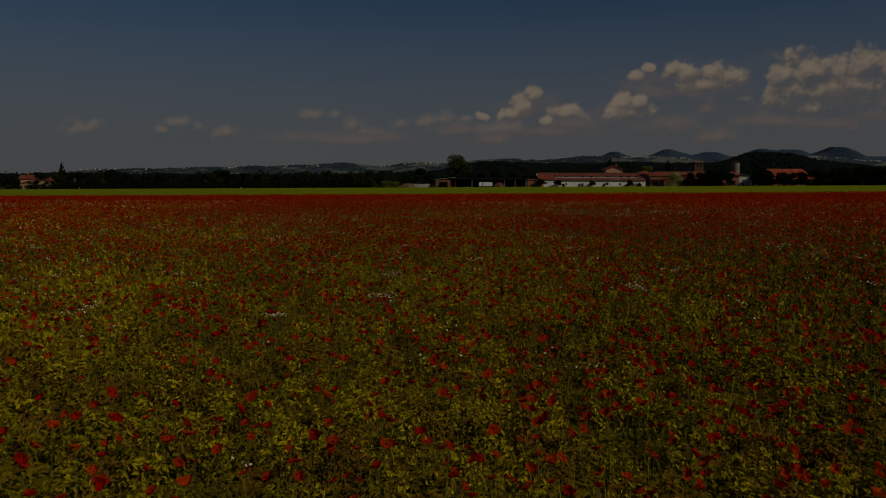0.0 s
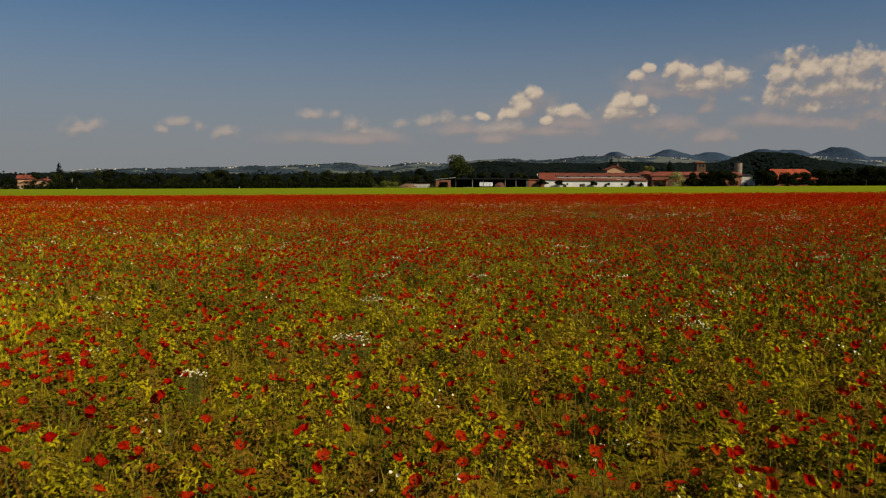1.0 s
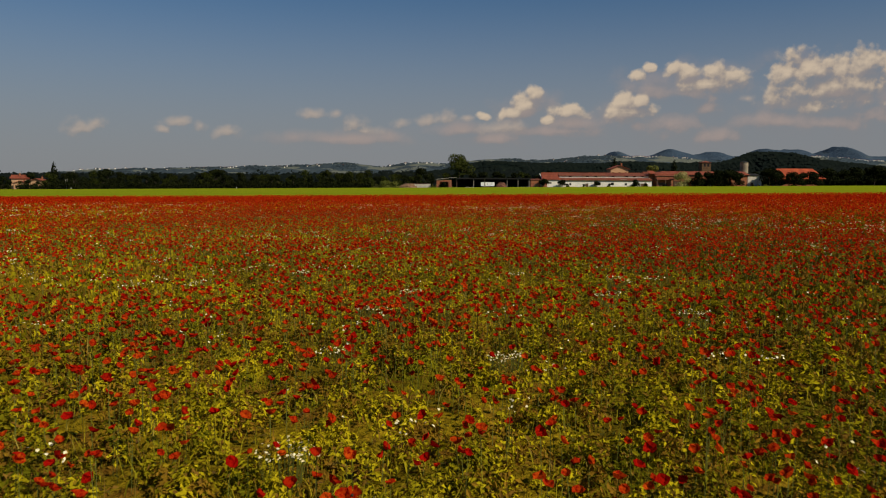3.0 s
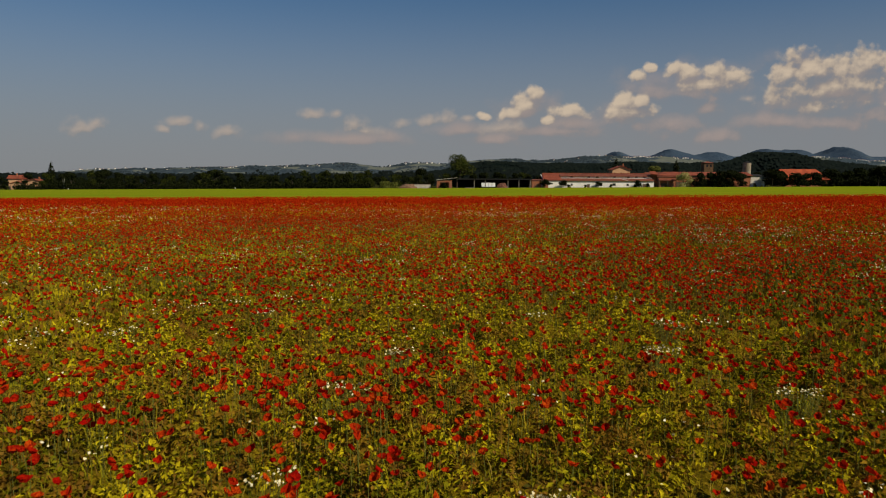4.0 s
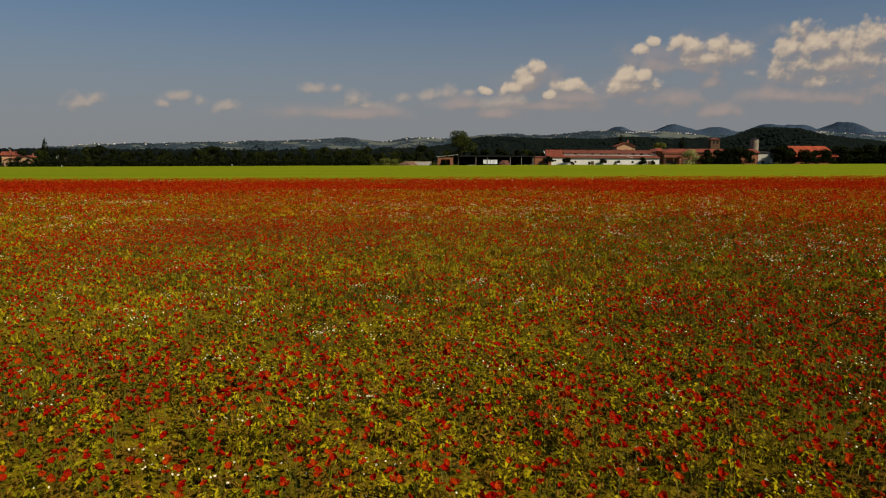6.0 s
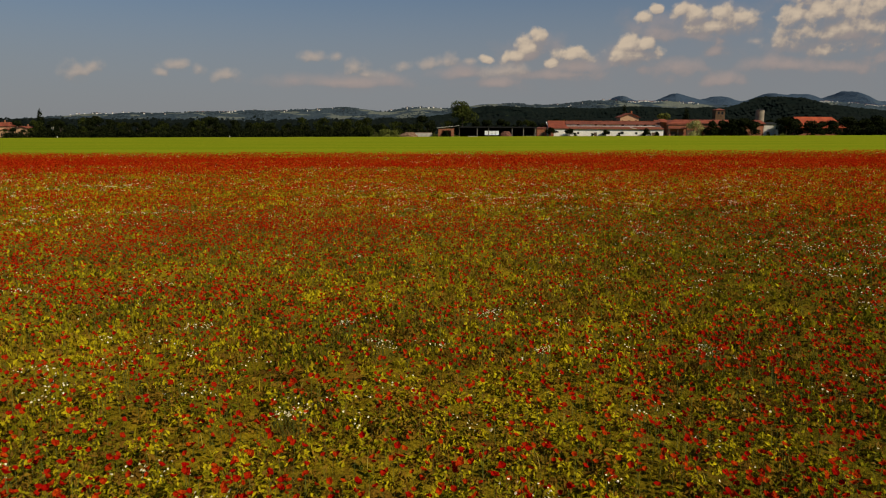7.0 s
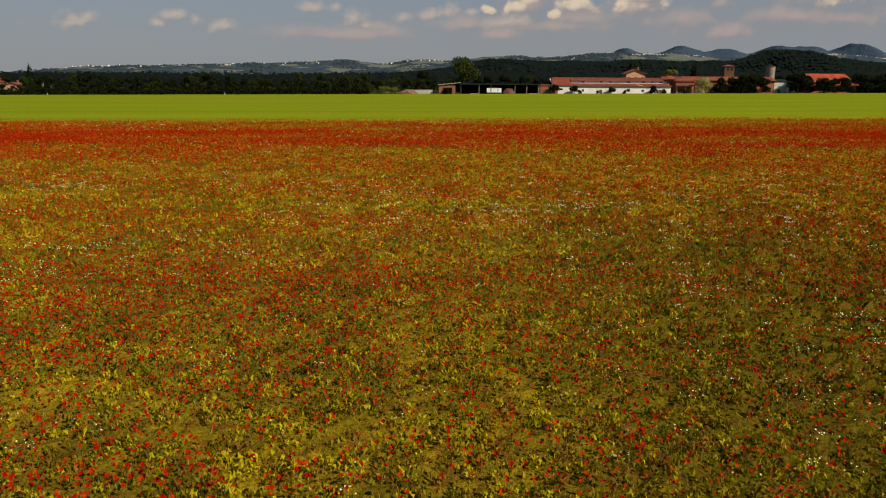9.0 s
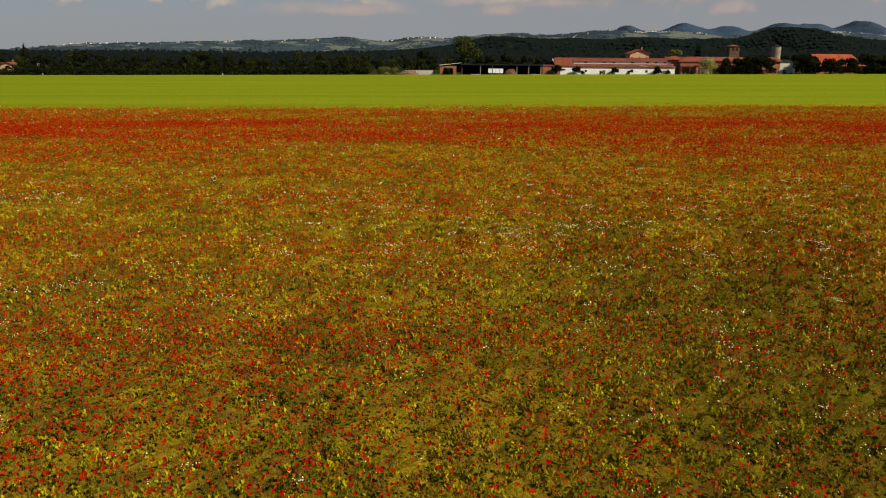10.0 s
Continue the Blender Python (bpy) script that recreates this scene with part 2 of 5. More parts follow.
def brick_shade(n):
    p = n.add("ShaderNodeTexCoord").outputs["Object"]
    t = n.add("ShaderNodeTexBrick", {"Vector": n.add("ShaderNodeMapping", {"Vector": p, "Rotation": (radians(90), 0, 0)}).outputs[0], "Scale": 1.0,
                                     "Color1": rgb(0.27, 0.072, 0.030), "Color2": rgb(0.20, 0.055, 0.024), "Mortar": rgb(0.24, 0.16, 0.10),
                                     "Brick Width": 0.25, "Row Height": 0.08, "Mortar Size": 0.010})
    c = n.mix(n.ramp(n.noise(p, 0.8, 4.0), 0.4, 0.7), t.outputs["Color"], rgb(0.31, 0.105, 0.045))
    return dict(colour=c, rough=0.9, bump=t.outputs["Fac"], deep=0.01)


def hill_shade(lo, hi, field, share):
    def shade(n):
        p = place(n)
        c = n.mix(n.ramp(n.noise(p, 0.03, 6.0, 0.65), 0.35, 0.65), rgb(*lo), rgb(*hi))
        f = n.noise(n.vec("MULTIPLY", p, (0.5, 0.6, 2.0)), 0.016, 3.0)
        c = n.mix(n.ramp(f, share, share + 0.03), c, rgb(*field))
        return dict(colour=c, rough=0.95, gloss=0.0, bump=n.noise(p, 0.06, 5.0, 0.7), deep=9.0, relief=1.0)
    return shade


M = {}
for key, shade in dict(
        ground=ground_shade, crop=crop_shade, leaf=meadow_leaf, low_leaf=low_leaf, sward=sward_shade, blade=meadow_blade, petal=petal, daisy=daisy_white,
        daisy_eye=plain(0.55, 0.33, 0.02), stem=plain(0.10, 0.105, 0.012, 0.7, 40.0), pod=plain(0.02, 0.022, 0.012, 0.7, 80.0),
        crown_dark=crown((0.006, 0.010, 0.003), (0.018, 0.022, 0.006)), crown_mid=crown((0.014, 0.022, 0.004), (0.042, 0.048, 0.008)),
        # trees of the low hills: distance haze mixed into their green as blue-grey
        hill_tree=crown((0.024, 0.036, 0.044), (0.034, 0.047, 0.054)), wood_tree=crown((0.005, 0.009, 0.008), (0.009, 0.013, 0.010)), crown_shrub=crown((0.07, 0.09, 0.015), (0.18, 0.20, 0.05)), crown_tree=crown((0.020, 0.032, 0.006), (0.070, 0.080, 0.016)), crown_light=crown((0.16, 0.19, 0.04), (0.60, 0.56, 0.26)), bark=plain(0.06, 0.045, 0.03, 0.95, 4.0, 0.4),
        roof=roof_tile(0.22, 0.050, 0.022), roof_old=roof_tile(0.165, 0.046, 0.024), roof_new=roof_tile(0.34, 0.060, 0.018),
        plaster=plain(0.74, 0.70, 0.62, 0.9, 1.2, 0.16), limewash=plain(0.50, 0.46, 0.40, 0.9, 1.0, 0.25), plaster_ochre=plain(0.48, 0.28, 0.15, 0.9, 1.2, 0.15), brick=brick_shade, old_brick=plain(0.11, 0.062, 0.030, 0.95, 1.5, 0.4),
        post=plain(0.20, 0.18, 0.15, 0.9, 2.0, 0.2), bare_wood=plain(0.60, 0.55, 0.46, 0.9, 4.0, 0.2), silo_wall=plain(0.27, 0.22, 0.155, 0.9, 0.8, 0.3), concrete=plain(0.42, 0.38, 0.31, 0.9, 0.8, 0.2), timber=plain(0.10, 0.065, 0.04, 0.85, 5.0, 0.35),
        sheet=plain(0.010, 0.010, 0.010, 0.95, 2.0, 0.3), dark_glass=plain(0.015, 0.016, 0.018, 0.12, 2.0, 0.2),
        soil=plain(0.17, 0.10, 0.06, 0.95, 1.5, 0.35, deep=0.1), rust=plain(0.13, 0.055, 0.035, 0.9, 2.0, 0.4),
        gravel=plain(0.46, 0.42, 0.34, 0.95, 3.0, 0.2), white_paint=plain(0.80, 0.80, 0.78, 0.5, 1.5, 0.06),
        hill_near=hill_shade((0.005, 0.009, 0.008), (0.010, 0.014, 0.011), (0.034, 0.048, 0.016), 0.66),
        # low hills and mountains: aerial haze painted into the base colours as blue
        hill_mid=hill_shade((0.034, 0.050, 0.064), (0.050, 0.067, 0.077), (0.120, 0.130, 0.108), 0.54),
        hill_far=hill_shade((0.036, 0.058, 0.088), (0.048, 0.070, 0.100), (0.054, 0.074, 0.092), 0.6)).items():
    M[key] = material(key, shade)


# ---- the lie of the land ----
def smooth(t):
    t = np.clip(t, 0.0, 1.0)
    return t * t * (3 - 2 * t)


def land(x, y):
    """Height of the ground: level at first, then falling gently ahead and to the left."""
    y = np.asarray(y, float)
    x = np.clip(np.asarray(x, float), -320, 320)
    fall = -1.6 * smooth((y - 30) / 135) - 1.75 * np.clip((y - 150) / 255, 0, 1) - 0.4 * np.clip((y - 405) / 400, 0, 1)
    return fall + 0.0082 * x * smooth((y - 40) / 110)


def lift(x, y):
    return float(land(x, y))


class Grain:
    """Smooth random values over the plan, for patches."""

    def __init__(self, seed, size):
        self.grid = np.random.default_rng(seed).random((128, 128))
        self.size = size

    def __call__(self, x, y):
        u, v = np.asarray(x) / self.size + 400.5, np.asarray(y) / self.size + 400.5
        i, j = np.floor(u).astype(int), np.floor(v).astype(int)
        a, b = smooth(u - i), smooth(v - j)
        g = self.grid
        i, j, i2, j2 = i % 128, j % 128, (i + 1) % 128, (j + 1) % 128
        return (g[i, j] * (1 - a) + g[i2, j] * a) * (1 - b) + (g[i, j2] * (1 - a) + g[i2, j2] * a) * b


def raw_mesh(name, verts, polys, mats, pick=None, soft=False):
    """A mesh from an array of points and a list of index arrays, each (count, corners)."""
    me = bpy.data.meshes.new(name)
    verts = np.asarray(verts, np.float32)
    me.vertices.add(len(verts))
    me.vertices.foreach_set("co", verts.ravel())
    loops = np.concatenate([p.ravel() for p in polys]).astype(np.int32)
    sizes = np.concatenate([np.full(len(p), p.shape[1], np.int32) for p in polys])
    starts = np.concatenate([[0], np.cumsum(sizes)[:-1]]).astype(np.int32)
    me.loops.add(len(loops))
    me.loops.foreach_set("vertex_index", loops)
    me.polygons.add(len(sizes))
    me.polygons.foreach_set("loop_start", starts)
    for m in mats:
        me.materials.append(m)
    if pick is not None:
        me.polygons.foreach_set("material_index", np.asarray(pick, np.int32))
    me.polygons.foreach_set("use_smooth", np.full(len(sizes), soft))
    me.update(calc_edges=True)
    return me


def part(name, bm, mat, parent=None, label="", soft=False):
    me = bpy.data.meshes.new(name)
    bmesh.ops.recalc_face_normals(bm, faces=bm.faces)
    bm.to_mesh(me)
    bm.free()
    me.materials.append(mat)
    if soft:
        me.polygons.foreach_set("use_smooth", np.full(len(me.polygons), True))
    ob = new(name, me)
    ob.parent = parent
    return tagged(ob, label)


def box(bm, x0, x1, y0, y1, z0, z1):
    v = [bm.verts.new(c) for c in ((x0, y0, z0), (x1, y0, z0), (x1, y1, z0), (x0, y1, z0), (x0, y0, z1), (x1, y0, z1), (x1, y1, z1), (x0, y1, z1))]
    for f in ((0, 3, 2, 1), (4, 5, 6, 7), (0, 1, 5, 4), (1, 2, 6, 5), (2, 3, 7, 6), (3, 0, 4, 7)):
        bm.faces.new([v[i] for i in f])
    return bm


def slab(bm, corners, thick):
    """A sloping plate with the given upper corners."""
    top = [bm.verts.new(c) for c in corners]
    low = [bm.verts.new((c[0], c[1], c[2] - thick)) for c in corners]
    bm.faces.new(top)
    bm.faces.new(low[::-1])
    k = len(top)
    for i in range(k):
        bm.faces.new((top[i], low[i], low[(i + 1) % k], top[(i + 1) % k]))
    return bm


def pipe(bm, a, b, ra, rb, sides=7):
    a, b = Vector(a), Vector(b)
    q = (b - a).to_track_quat("Z", "Y")
    rings = []
    for c, r in ((a, ra), (b, rb)):
        rings.append([bm.verts.new(c + q @ Vector((r * math.cos(2 * math.pi * i / sides), r * math.sin(2 * math.pi * i / sides), 0))) for i in range(sides)])
    for i in range(sides):
        j = (i + 1) % sides
        bm.faces.new((rings[0][i], rings[0][j], rings[1][j], rings[1][i]))
    bm.faces.new(rings[0][::-1])
    bm.faces.new(rings[1])
    return bm


def wall(bm, x0, x1, z0, z1, y, thick, openings=()):
    """A wall along x with openings (x0, x1, z0, z1) that go through it."""
    xs = sorted({x0, x1, *[v for o in openings for v in o[:2]]})
    zs = sorted({z0, z1, *[v for o in openings for v in o[2:]]})
    for a, b in zip(xs, xs[1:]):
        for c, d in zip(zs, zs[1:]):
            if not any(o[0] <= a and b <= o[1] and o[2] <= c and d <= o[3] for o in openings):
                box(bm, a, b, y, y + thick, c, d)
    bmesh.ops.remove_doubles(bm, verts=bm.verts, dist=0.001)
    return bm


# ---- ground, crop and hills ----
def build_ground():
    xs = np.unique(np.concatenate([np.linspace(-4900, -400, 12), np.linspace(-400, 400, 81), np.linspace(400, 4900, 12)]))
    ys = np.unique(np.concatenate([np.linspace(-600, 0, 7), np.linspace(0, 520, 105), np.linspace(520, 4950, 24)]))
    gx, gy = np.meshgrid(xs, ys)
    gz = land(gx, gy) - 0.6 * np.clip((gy - 900) / 400, 0, 1)
    n = len(xs)
    i, j = np.meshgrid(np.arange(n - 1), np.arange(len(ys) - 1))
    k = (j * n + i).ravel()
    quads = np.stack([k, k + 1, k + n + 1, k + n], 1)
    ob = new("ground", raw_mesh("ground", np.stack([gx.ravel(), gy.ravel(), gz.ravel()], 1), [quads], [M["ground"]], soft=True))
    tagged(ob, "level farmland under meadow, young crop and woods", "ground", kind="structure")


EDGE = 162.0     # where the poppies end and the green crop begins


def edge_at(x):
    return EDGE + 1.2 * np.sin(x * 0.05) + 0.03 * x + 2.5 * Grain(31, 9.0)(x, x * 0)


def build_crop():
    """The young cereal crop: a closed canopy of uneven height with a ragged front."""
    xs, ys = np.arange(-330, 331, 2.0), np.linspace(0, 1, 120) ** 1.2
    gx, t = np.meshgrid(xs, ys)
    front = edge_at(gx)
    gy = front + t * (399.0 - front)
    a, b = Grain(5, 3.0), Grain(6, 22.0)
    gz = land(gx, gy) + 0.34 + 0.10 * a(gx, gy) + 0.12 * b(gx, gy)
    gz = np.where((t == 0) | (t == 1), land(gx, gy) - 0.05, gz)
    n = len(xs)
    i, j = np.meshgrid(np.arange(n - 1), np.arange(len(ys) - 1))
    k = (j * n + i).ravel()
    quads = np.stack([k, k + 1, k + n + 1, k + n], 1)
    ob = new("cereal_crop", raw_mesh("cereal_crop", np.stack([gx.ravel(), gy.ravel(), gz.ravel()], 1), [quads], [M["crop"]], soft=True))
    tagged(ob, "bright green young cereal crop beyond the poppies", "crop field", kind="stuff")


def build_hill(name, label, mat, x0, x1, y0, y1, crest, bumps, step, seed, rough):
    """A range of hills: the run of its crest (x, height), knolls upon it (x, height, half width), and wild ground."""
    gx, gy = np.meshgrid(np.arange(x0, x1 + step, step), np.arange(y0, y1 + step, step * 1.5))
    a, b, c = Grain(seed, 260.0), Grain(seed + 1, 90.0), Grain(seed + 2, 28.0)
    mid, deep = (y0 + y1) / 2, (y1 - y0) / 2
    wx = gx + 60 * (b(gx, gy) - 0.5) + 80 * (a(gx, gy) - 0.5)
    top = np.interp(wx, [k[0] for k in crest], [k[1] for k in crest])
    for cx, h, w in bumps:
        e = np.abs((wx - cx) / w)
        top = top + h * np.exp(-e ** 1.7)
    side = np.clip(1 - np.abs((gy + 90 * (a(gy, gx) - 0.5) - mid) / deep), 0, 1)
    gz = top * smooth(side * 1.15)
    gz = gz + rough * np.clip(gz / 25, 0, 1) * ((a(gx, gy) - 0.5) + (b(gx, gy) - 0.5) * 0.9 + (c(gx, gy) - 0.5) * 0.6) - 6.0
    n, m = gx.shape[1], gx.shape[0]
    i, j = np.meshgrid(np.arange(n - 1), np.arange(m - 1))
    k = (j * n + i).ravel()
    quads = np.stack([k, k + 1, k + n + 1, k + n], 1)
    ob = new(name, raw_mesh(name, np.stack([gx.ravel(), gy.ravel(), gz.ravel()], 1), [quads], [M[mat]], soft=True))
    tagged(ob, label, "hill", kind="structure")
    return gx, gy, gz


build_ground()
build_crop()
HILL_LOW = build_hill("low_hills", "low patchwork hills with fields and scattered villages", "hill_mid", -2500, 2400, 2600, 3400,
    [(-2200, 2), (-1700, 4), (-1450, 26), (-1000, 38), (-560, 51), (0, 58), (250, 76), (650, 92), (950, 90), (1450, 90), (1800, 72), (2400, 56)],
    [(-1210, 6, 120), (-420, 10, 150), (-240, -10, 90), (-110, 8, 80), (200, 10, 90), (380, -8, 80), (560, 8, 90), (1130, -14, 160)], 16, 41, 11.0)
HILL_FAR = build_hill("mountains", "wooded mountains on the horizon, haze painted in as blue", "hill_far", 300, 3500, 4150, 4980,
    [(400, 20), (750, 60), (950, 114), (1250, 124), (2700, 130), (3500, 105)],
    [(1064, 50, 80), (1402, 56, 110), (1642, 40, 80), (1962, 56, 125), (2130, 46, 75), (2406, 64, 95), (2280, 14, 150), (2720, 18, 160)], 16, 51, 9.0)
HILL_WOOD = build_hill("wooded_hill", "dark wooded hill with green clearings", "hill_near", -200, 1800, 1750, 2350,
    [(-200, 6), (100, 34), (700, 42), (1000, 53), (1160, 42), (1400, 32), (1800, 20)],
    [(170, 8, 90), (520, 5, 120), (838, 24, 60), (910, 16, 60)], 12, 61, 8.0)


# ---- trees ----
def leaf_cloud(rng, blobs, count, size):
    """Leaf sprays: small bent quads over and inside round clumps (x, y, z, r, squash)."""
    blobs = np.asarray(blobs, float)
    pick = rng.choice(len(blobs), count, p=blobs[:, 3] ** 2 / np.sum(blobs[:, 3] ** 2))
    way = rng.normal(size=(count, 3))
    way /= np.linalg.norm(way, axis=1)[:, None]
    reach = blobs[pick, 3] * (0.55 + 0.5 * rng.random(count) ** 0.6)
    centre = blobs[pick, :3] + way * reach[:, None] * np.stack([np.ones(count), np.ones(count), blobs[pick, 4]], 1)
    nrm = way + rng.normal(size=(count, 3)) * 0.55
    nrm /= np.linalg.norm(nrm, axis=1)[:, None]
    side = np.cross(nrm, rng.normal(size=(count, 3)))
    side /= np.linalg.norm(side, axis=1)[:, None]
    other = np.cross(nrm, side)
    s = size * (0.6 + 0.8 * rng.random(count))[:, None]
    quad = np.stack([centre - side * s, centre - other * s * 0.6 + nrm * s * 0.15, centre + side * s, centre + other * s * 0.6 + nrm * s * 0.15], 1)
    return quad.reshape(-1, 3), np.arange(count * 4).reshape(-1, 4)


def build_tree(name, label, seed, height, spread, mat, leaves, size, shape="round", category="tree"):
    rng = np.random.default_rng(seed)
    root = new(name)
    tagged(root, label, category)
    bm = bmesh.new()
    bole = height * (0.55 if shape != "bush" else 0.4)
    pipe(bm, (0, 0, -0.3), (0.1, 0, bole), height * 0.022 + 0.03, height * 0.011, 8)
    blobs = []
    if shape == "spire":
        pipe(bm, (0.1, 0, bole), (0, 0, height * 0.96), height * 0.011, 0.03, 6)
        for k in range(14):
            t = k / 13
            r = spread * (1 - t) ** 0.65 * (0.9 if t > 0.08 else 0.6) + 0.12
            blobs.append((rng.normal() * 0.1, rng.normal() * 0.1, height * (0.08 + 0.89 * t), r, 1.2))
    else:
        low = 0.36 if shape == "round" else 0.10
        for k in range(9 if shape != "bush" else 7):
            a = k * 2.4 + rng.random()
            t = rng.random()
            d = spread * (0.25 + 0.6 * rng.random()) * math.sin(math.pi * (0.2 + 0.65 * t))
            z = height * (low + (0.94 - low) * t)
            r = spread * (0.36 + 0.22 * rng.random())
            z = min(z, height - r * 0.8)
            blobs.append((d * math.cos(a), d * math.sin(a), z, r, 0.8))
            start = Vector((0.05, 0, bole * (0.55 + 0.4 * rng.random())))
            pipe(bm, start, (d * math.cos(a) * 0.9, d * math.sin(a) * 0.9, z), height * 0.009 + 0.01, height * 0.003 + 0.005, 5)
        blobs.append((0, 0, height - spread * 0.42, spread * 0.45, 0.9))
    part("trunk", bm, M["bark"], root)
    verts, quads = leaf_cloud(rng, blobs, leaves, size)
    leaf = new("crown", raw_mesh("crown", verts, [quads], [M[mat]]))
    leaf.parent = root
    return root


def at(x, y, scale=1.0, turn=0.0, z=None, tall=1.0):
    return Matrix.Translation((x, y, lift(x, y) if z is None else z)) @ Matrix.Rotation(turn, 4, "Z") @ Matrix.Diagonal((scale, scale, scale * tall, 1))


def put(ob, m):
    ob.matrix_basis = m
    return ob


DARK = "dark green broadleaf tree in the belt behind the field"
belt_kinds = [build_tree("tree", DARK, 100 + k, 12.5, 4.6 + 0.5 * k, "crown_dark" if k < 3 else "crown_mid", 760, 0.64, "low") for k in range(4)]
rng = np.random.default_rng(7)
used = set()


def plant(kinds, x, y, scale, tall=1.0, group=""):
    k = int(rng.integers(len(kinds)))
    m = at(x, y, scale, rng.random() * 6.28, None, tall)
    key = kinds[k].name
    ob = put(kinds[k], m) if key not in used else copy_thing(kinds[k], m)
    used.add(key)
    if group:
        tagged(ob, group=group)
    return ob


for ob in belt_kinds:
    ob.scale = (1, 1, 1)
for row, (y, gap, low, high) in enumerate(((425, 5.6, 0.55, 0.88), (448, 6.2, 0.70, 1.05), (480, 7.5, 0.8, 1.15))):
    x = -222.0
    while x < -8:
        g = 0.85 + 0.3 * math.sin(x * 0.045 + row) ** 2
        plant(belt_kinds, x + rng.normal() * 1.2, y + rng.normal() * 4, (low + (high - low) * rng.random()) * g, 1.0, "tree belt")
        x += gap * (0.7 + 0.6 * rng.random())
for y, x0, x1, gap, low, high in ((446, 0, 120, 6.5, 0.75, 0.98), (470, 0, 330, 7.5, 0.8, 1.0), (440, 205, 300, 6.0, 0.7, 0.95), (424, 207, 262, 5.5, 0.65, 0.85)):
    x = x0
    while x < x1:
        plant(belt_kinds, x + rng.normal() * 1.2, y + rng.normal() * 3, low + (high - low) * rng.random(), 1.0, "trees round the farm")
        x += gap * (0.7 + 0.6 * rng.random())

big = build_tree("tree", "tall broadleaf tree standing above the sheds", 140, 19.0, 7.6, "crown_tree", 2200, 0.50)
put(big, at(8.8, 431, 1.0, 0.4))
spire = build_tree("cypress", "slim dark cypress beside the farmhouse", 150, 16.5, 3.3, "crown_dark", 900, 0.5, "spire")
put(spire, at(-226, 440, 1.0))
copy_thing(spire, at(137, 452, 1.0, 1.0))
copy_thing(spire, at(100.4, 448, 1.08, 2.0))
for x, y, s in ((-246, 452, 0.98), (-262, 450, 0.8), (-276, 458, 0.8), (-268, 436, 0.62), (-250, 428, 0.50), (-224, 430, 0.62), (-240.5, 430, 0.50), (-218, 428, 0.55), (-232.5, 431, 0.36), (-229.5, 428, 0.5), (-247, 430, 0.62), (-254, 432, 0.75), (-236.5, 430, 0.55)):
    plant(belt_kinds, x, y, s, 1.0, "trees round the house")

# bushes in front of the long barn
bush_kinds = [build_tree("bush", "round dark green bush along the barn wall", 160 + k, 4.6, 2.5, "crown_dark", 800, 0.32, "bush", "bush") for k in range(3)]
for x, y, s in ((53.0, 402.5, 1.05), (62.8, 402.5, 0.88), (65.5, 403, 0.45), (74.0, 402, 0.92), (81.0, 403, 0.72), (87.5, 402, 1.0),
                (101.5, 402.5, 0.92), (106.8, 402.5, 0.6), (-0.3, 402.6, 0.78), (163.5, 402, 0.62), (116.5, 402.5, 0.30), (199.0, 402.5, 0.8)):
    plant(bush_kinds, x, y, s, 1.0, "bushes along the barns")
shade_kinds = [build_tree("tree", "dense dark tree in front of the brick barn", 180 + k, 8.2, 4.4, "crown_dark", 1400, 0.42, "bush") for k in range(3)]
for x, y, s in ((134.0, 401, 0.98), (139.5, 402, 1.02), (145.0, 401, 1.08), (150.0, 402, 1.12), (154.5, 401.5, 0.88), (172.0, 402, 1.05), (177.0, 404, 0.95), (183.5, 400, 0.88),
                (189.0, 400.5, 0.95), (194.5, 401, 0.85), (206.0, 408, 1.1), (214.0, 407, 1.15), (222.0, 409, 1.1), (231.0, 408, 1.2), (240.0, 410, 1.1)):
    plant(shade_kinds, x, y, s, 1.0, "trees by the brick barn")
pale = build_tree("flowering_tree", "pale blossoming tree against the brick barn", 190, 8.2, 4.2, "crown_light", 1300, 0.36, "bush", "tree")
put(pale, at(125.0, 401.0))
scrub = build_tree("shrub", "sprawling leafy shrub on the mound", 195, 5.2, 4.2, "crown_shrub", 1300, 0.36, "bush", "shrub")
put(scrub, at(-31.0, 401, 0.95, 0.0, None, 0.85))
copy_thing(scrub, at(-26.0, 402, 0.88, 1.0, None, 1.0))


def build_hedge(name, label, x0, x1, y, tall, count, seed):
    """Undergrowth that closes the foot of the belt."""
    r = np.random.default_rng(seed)
    x = x0 + (x1 - x0) * r.random(count)
    yy = y + r.normal(size=count) * 2.0
    top = tall * (0.5 + 0.7 * Grain(seed, 4.0)(x, yy))
    c = np.stack([x, yy, land(x, yy) + top * r.random(count) ** 0.8], 1)
    a = unit(r.normal(size=(count, 3))) * (0.30 + 0.25 * r.random((count, 1)))
    b = unit(np.cross(a, r.normal(size=(count, 3)))) * 0.32
    k = 0.3 + 0.3 * r.random((count, 1))
    v = np.stack([c - a - b * k, c + a * k - b, c + a + b * k, c - a * k + b], 1).reshape(-1, 3)
    ob = new(name, raw_mesh(name, v, [np.arange(count * 4).reshape(-1, 4)], [M["crown_dark"]]))
    tagged(ob, label, "undergrowth", kind="stuff")


def unit(v):
    return v / np.maximum(np.linalg.norm(v, axis=1), 1e-9)[:, None]


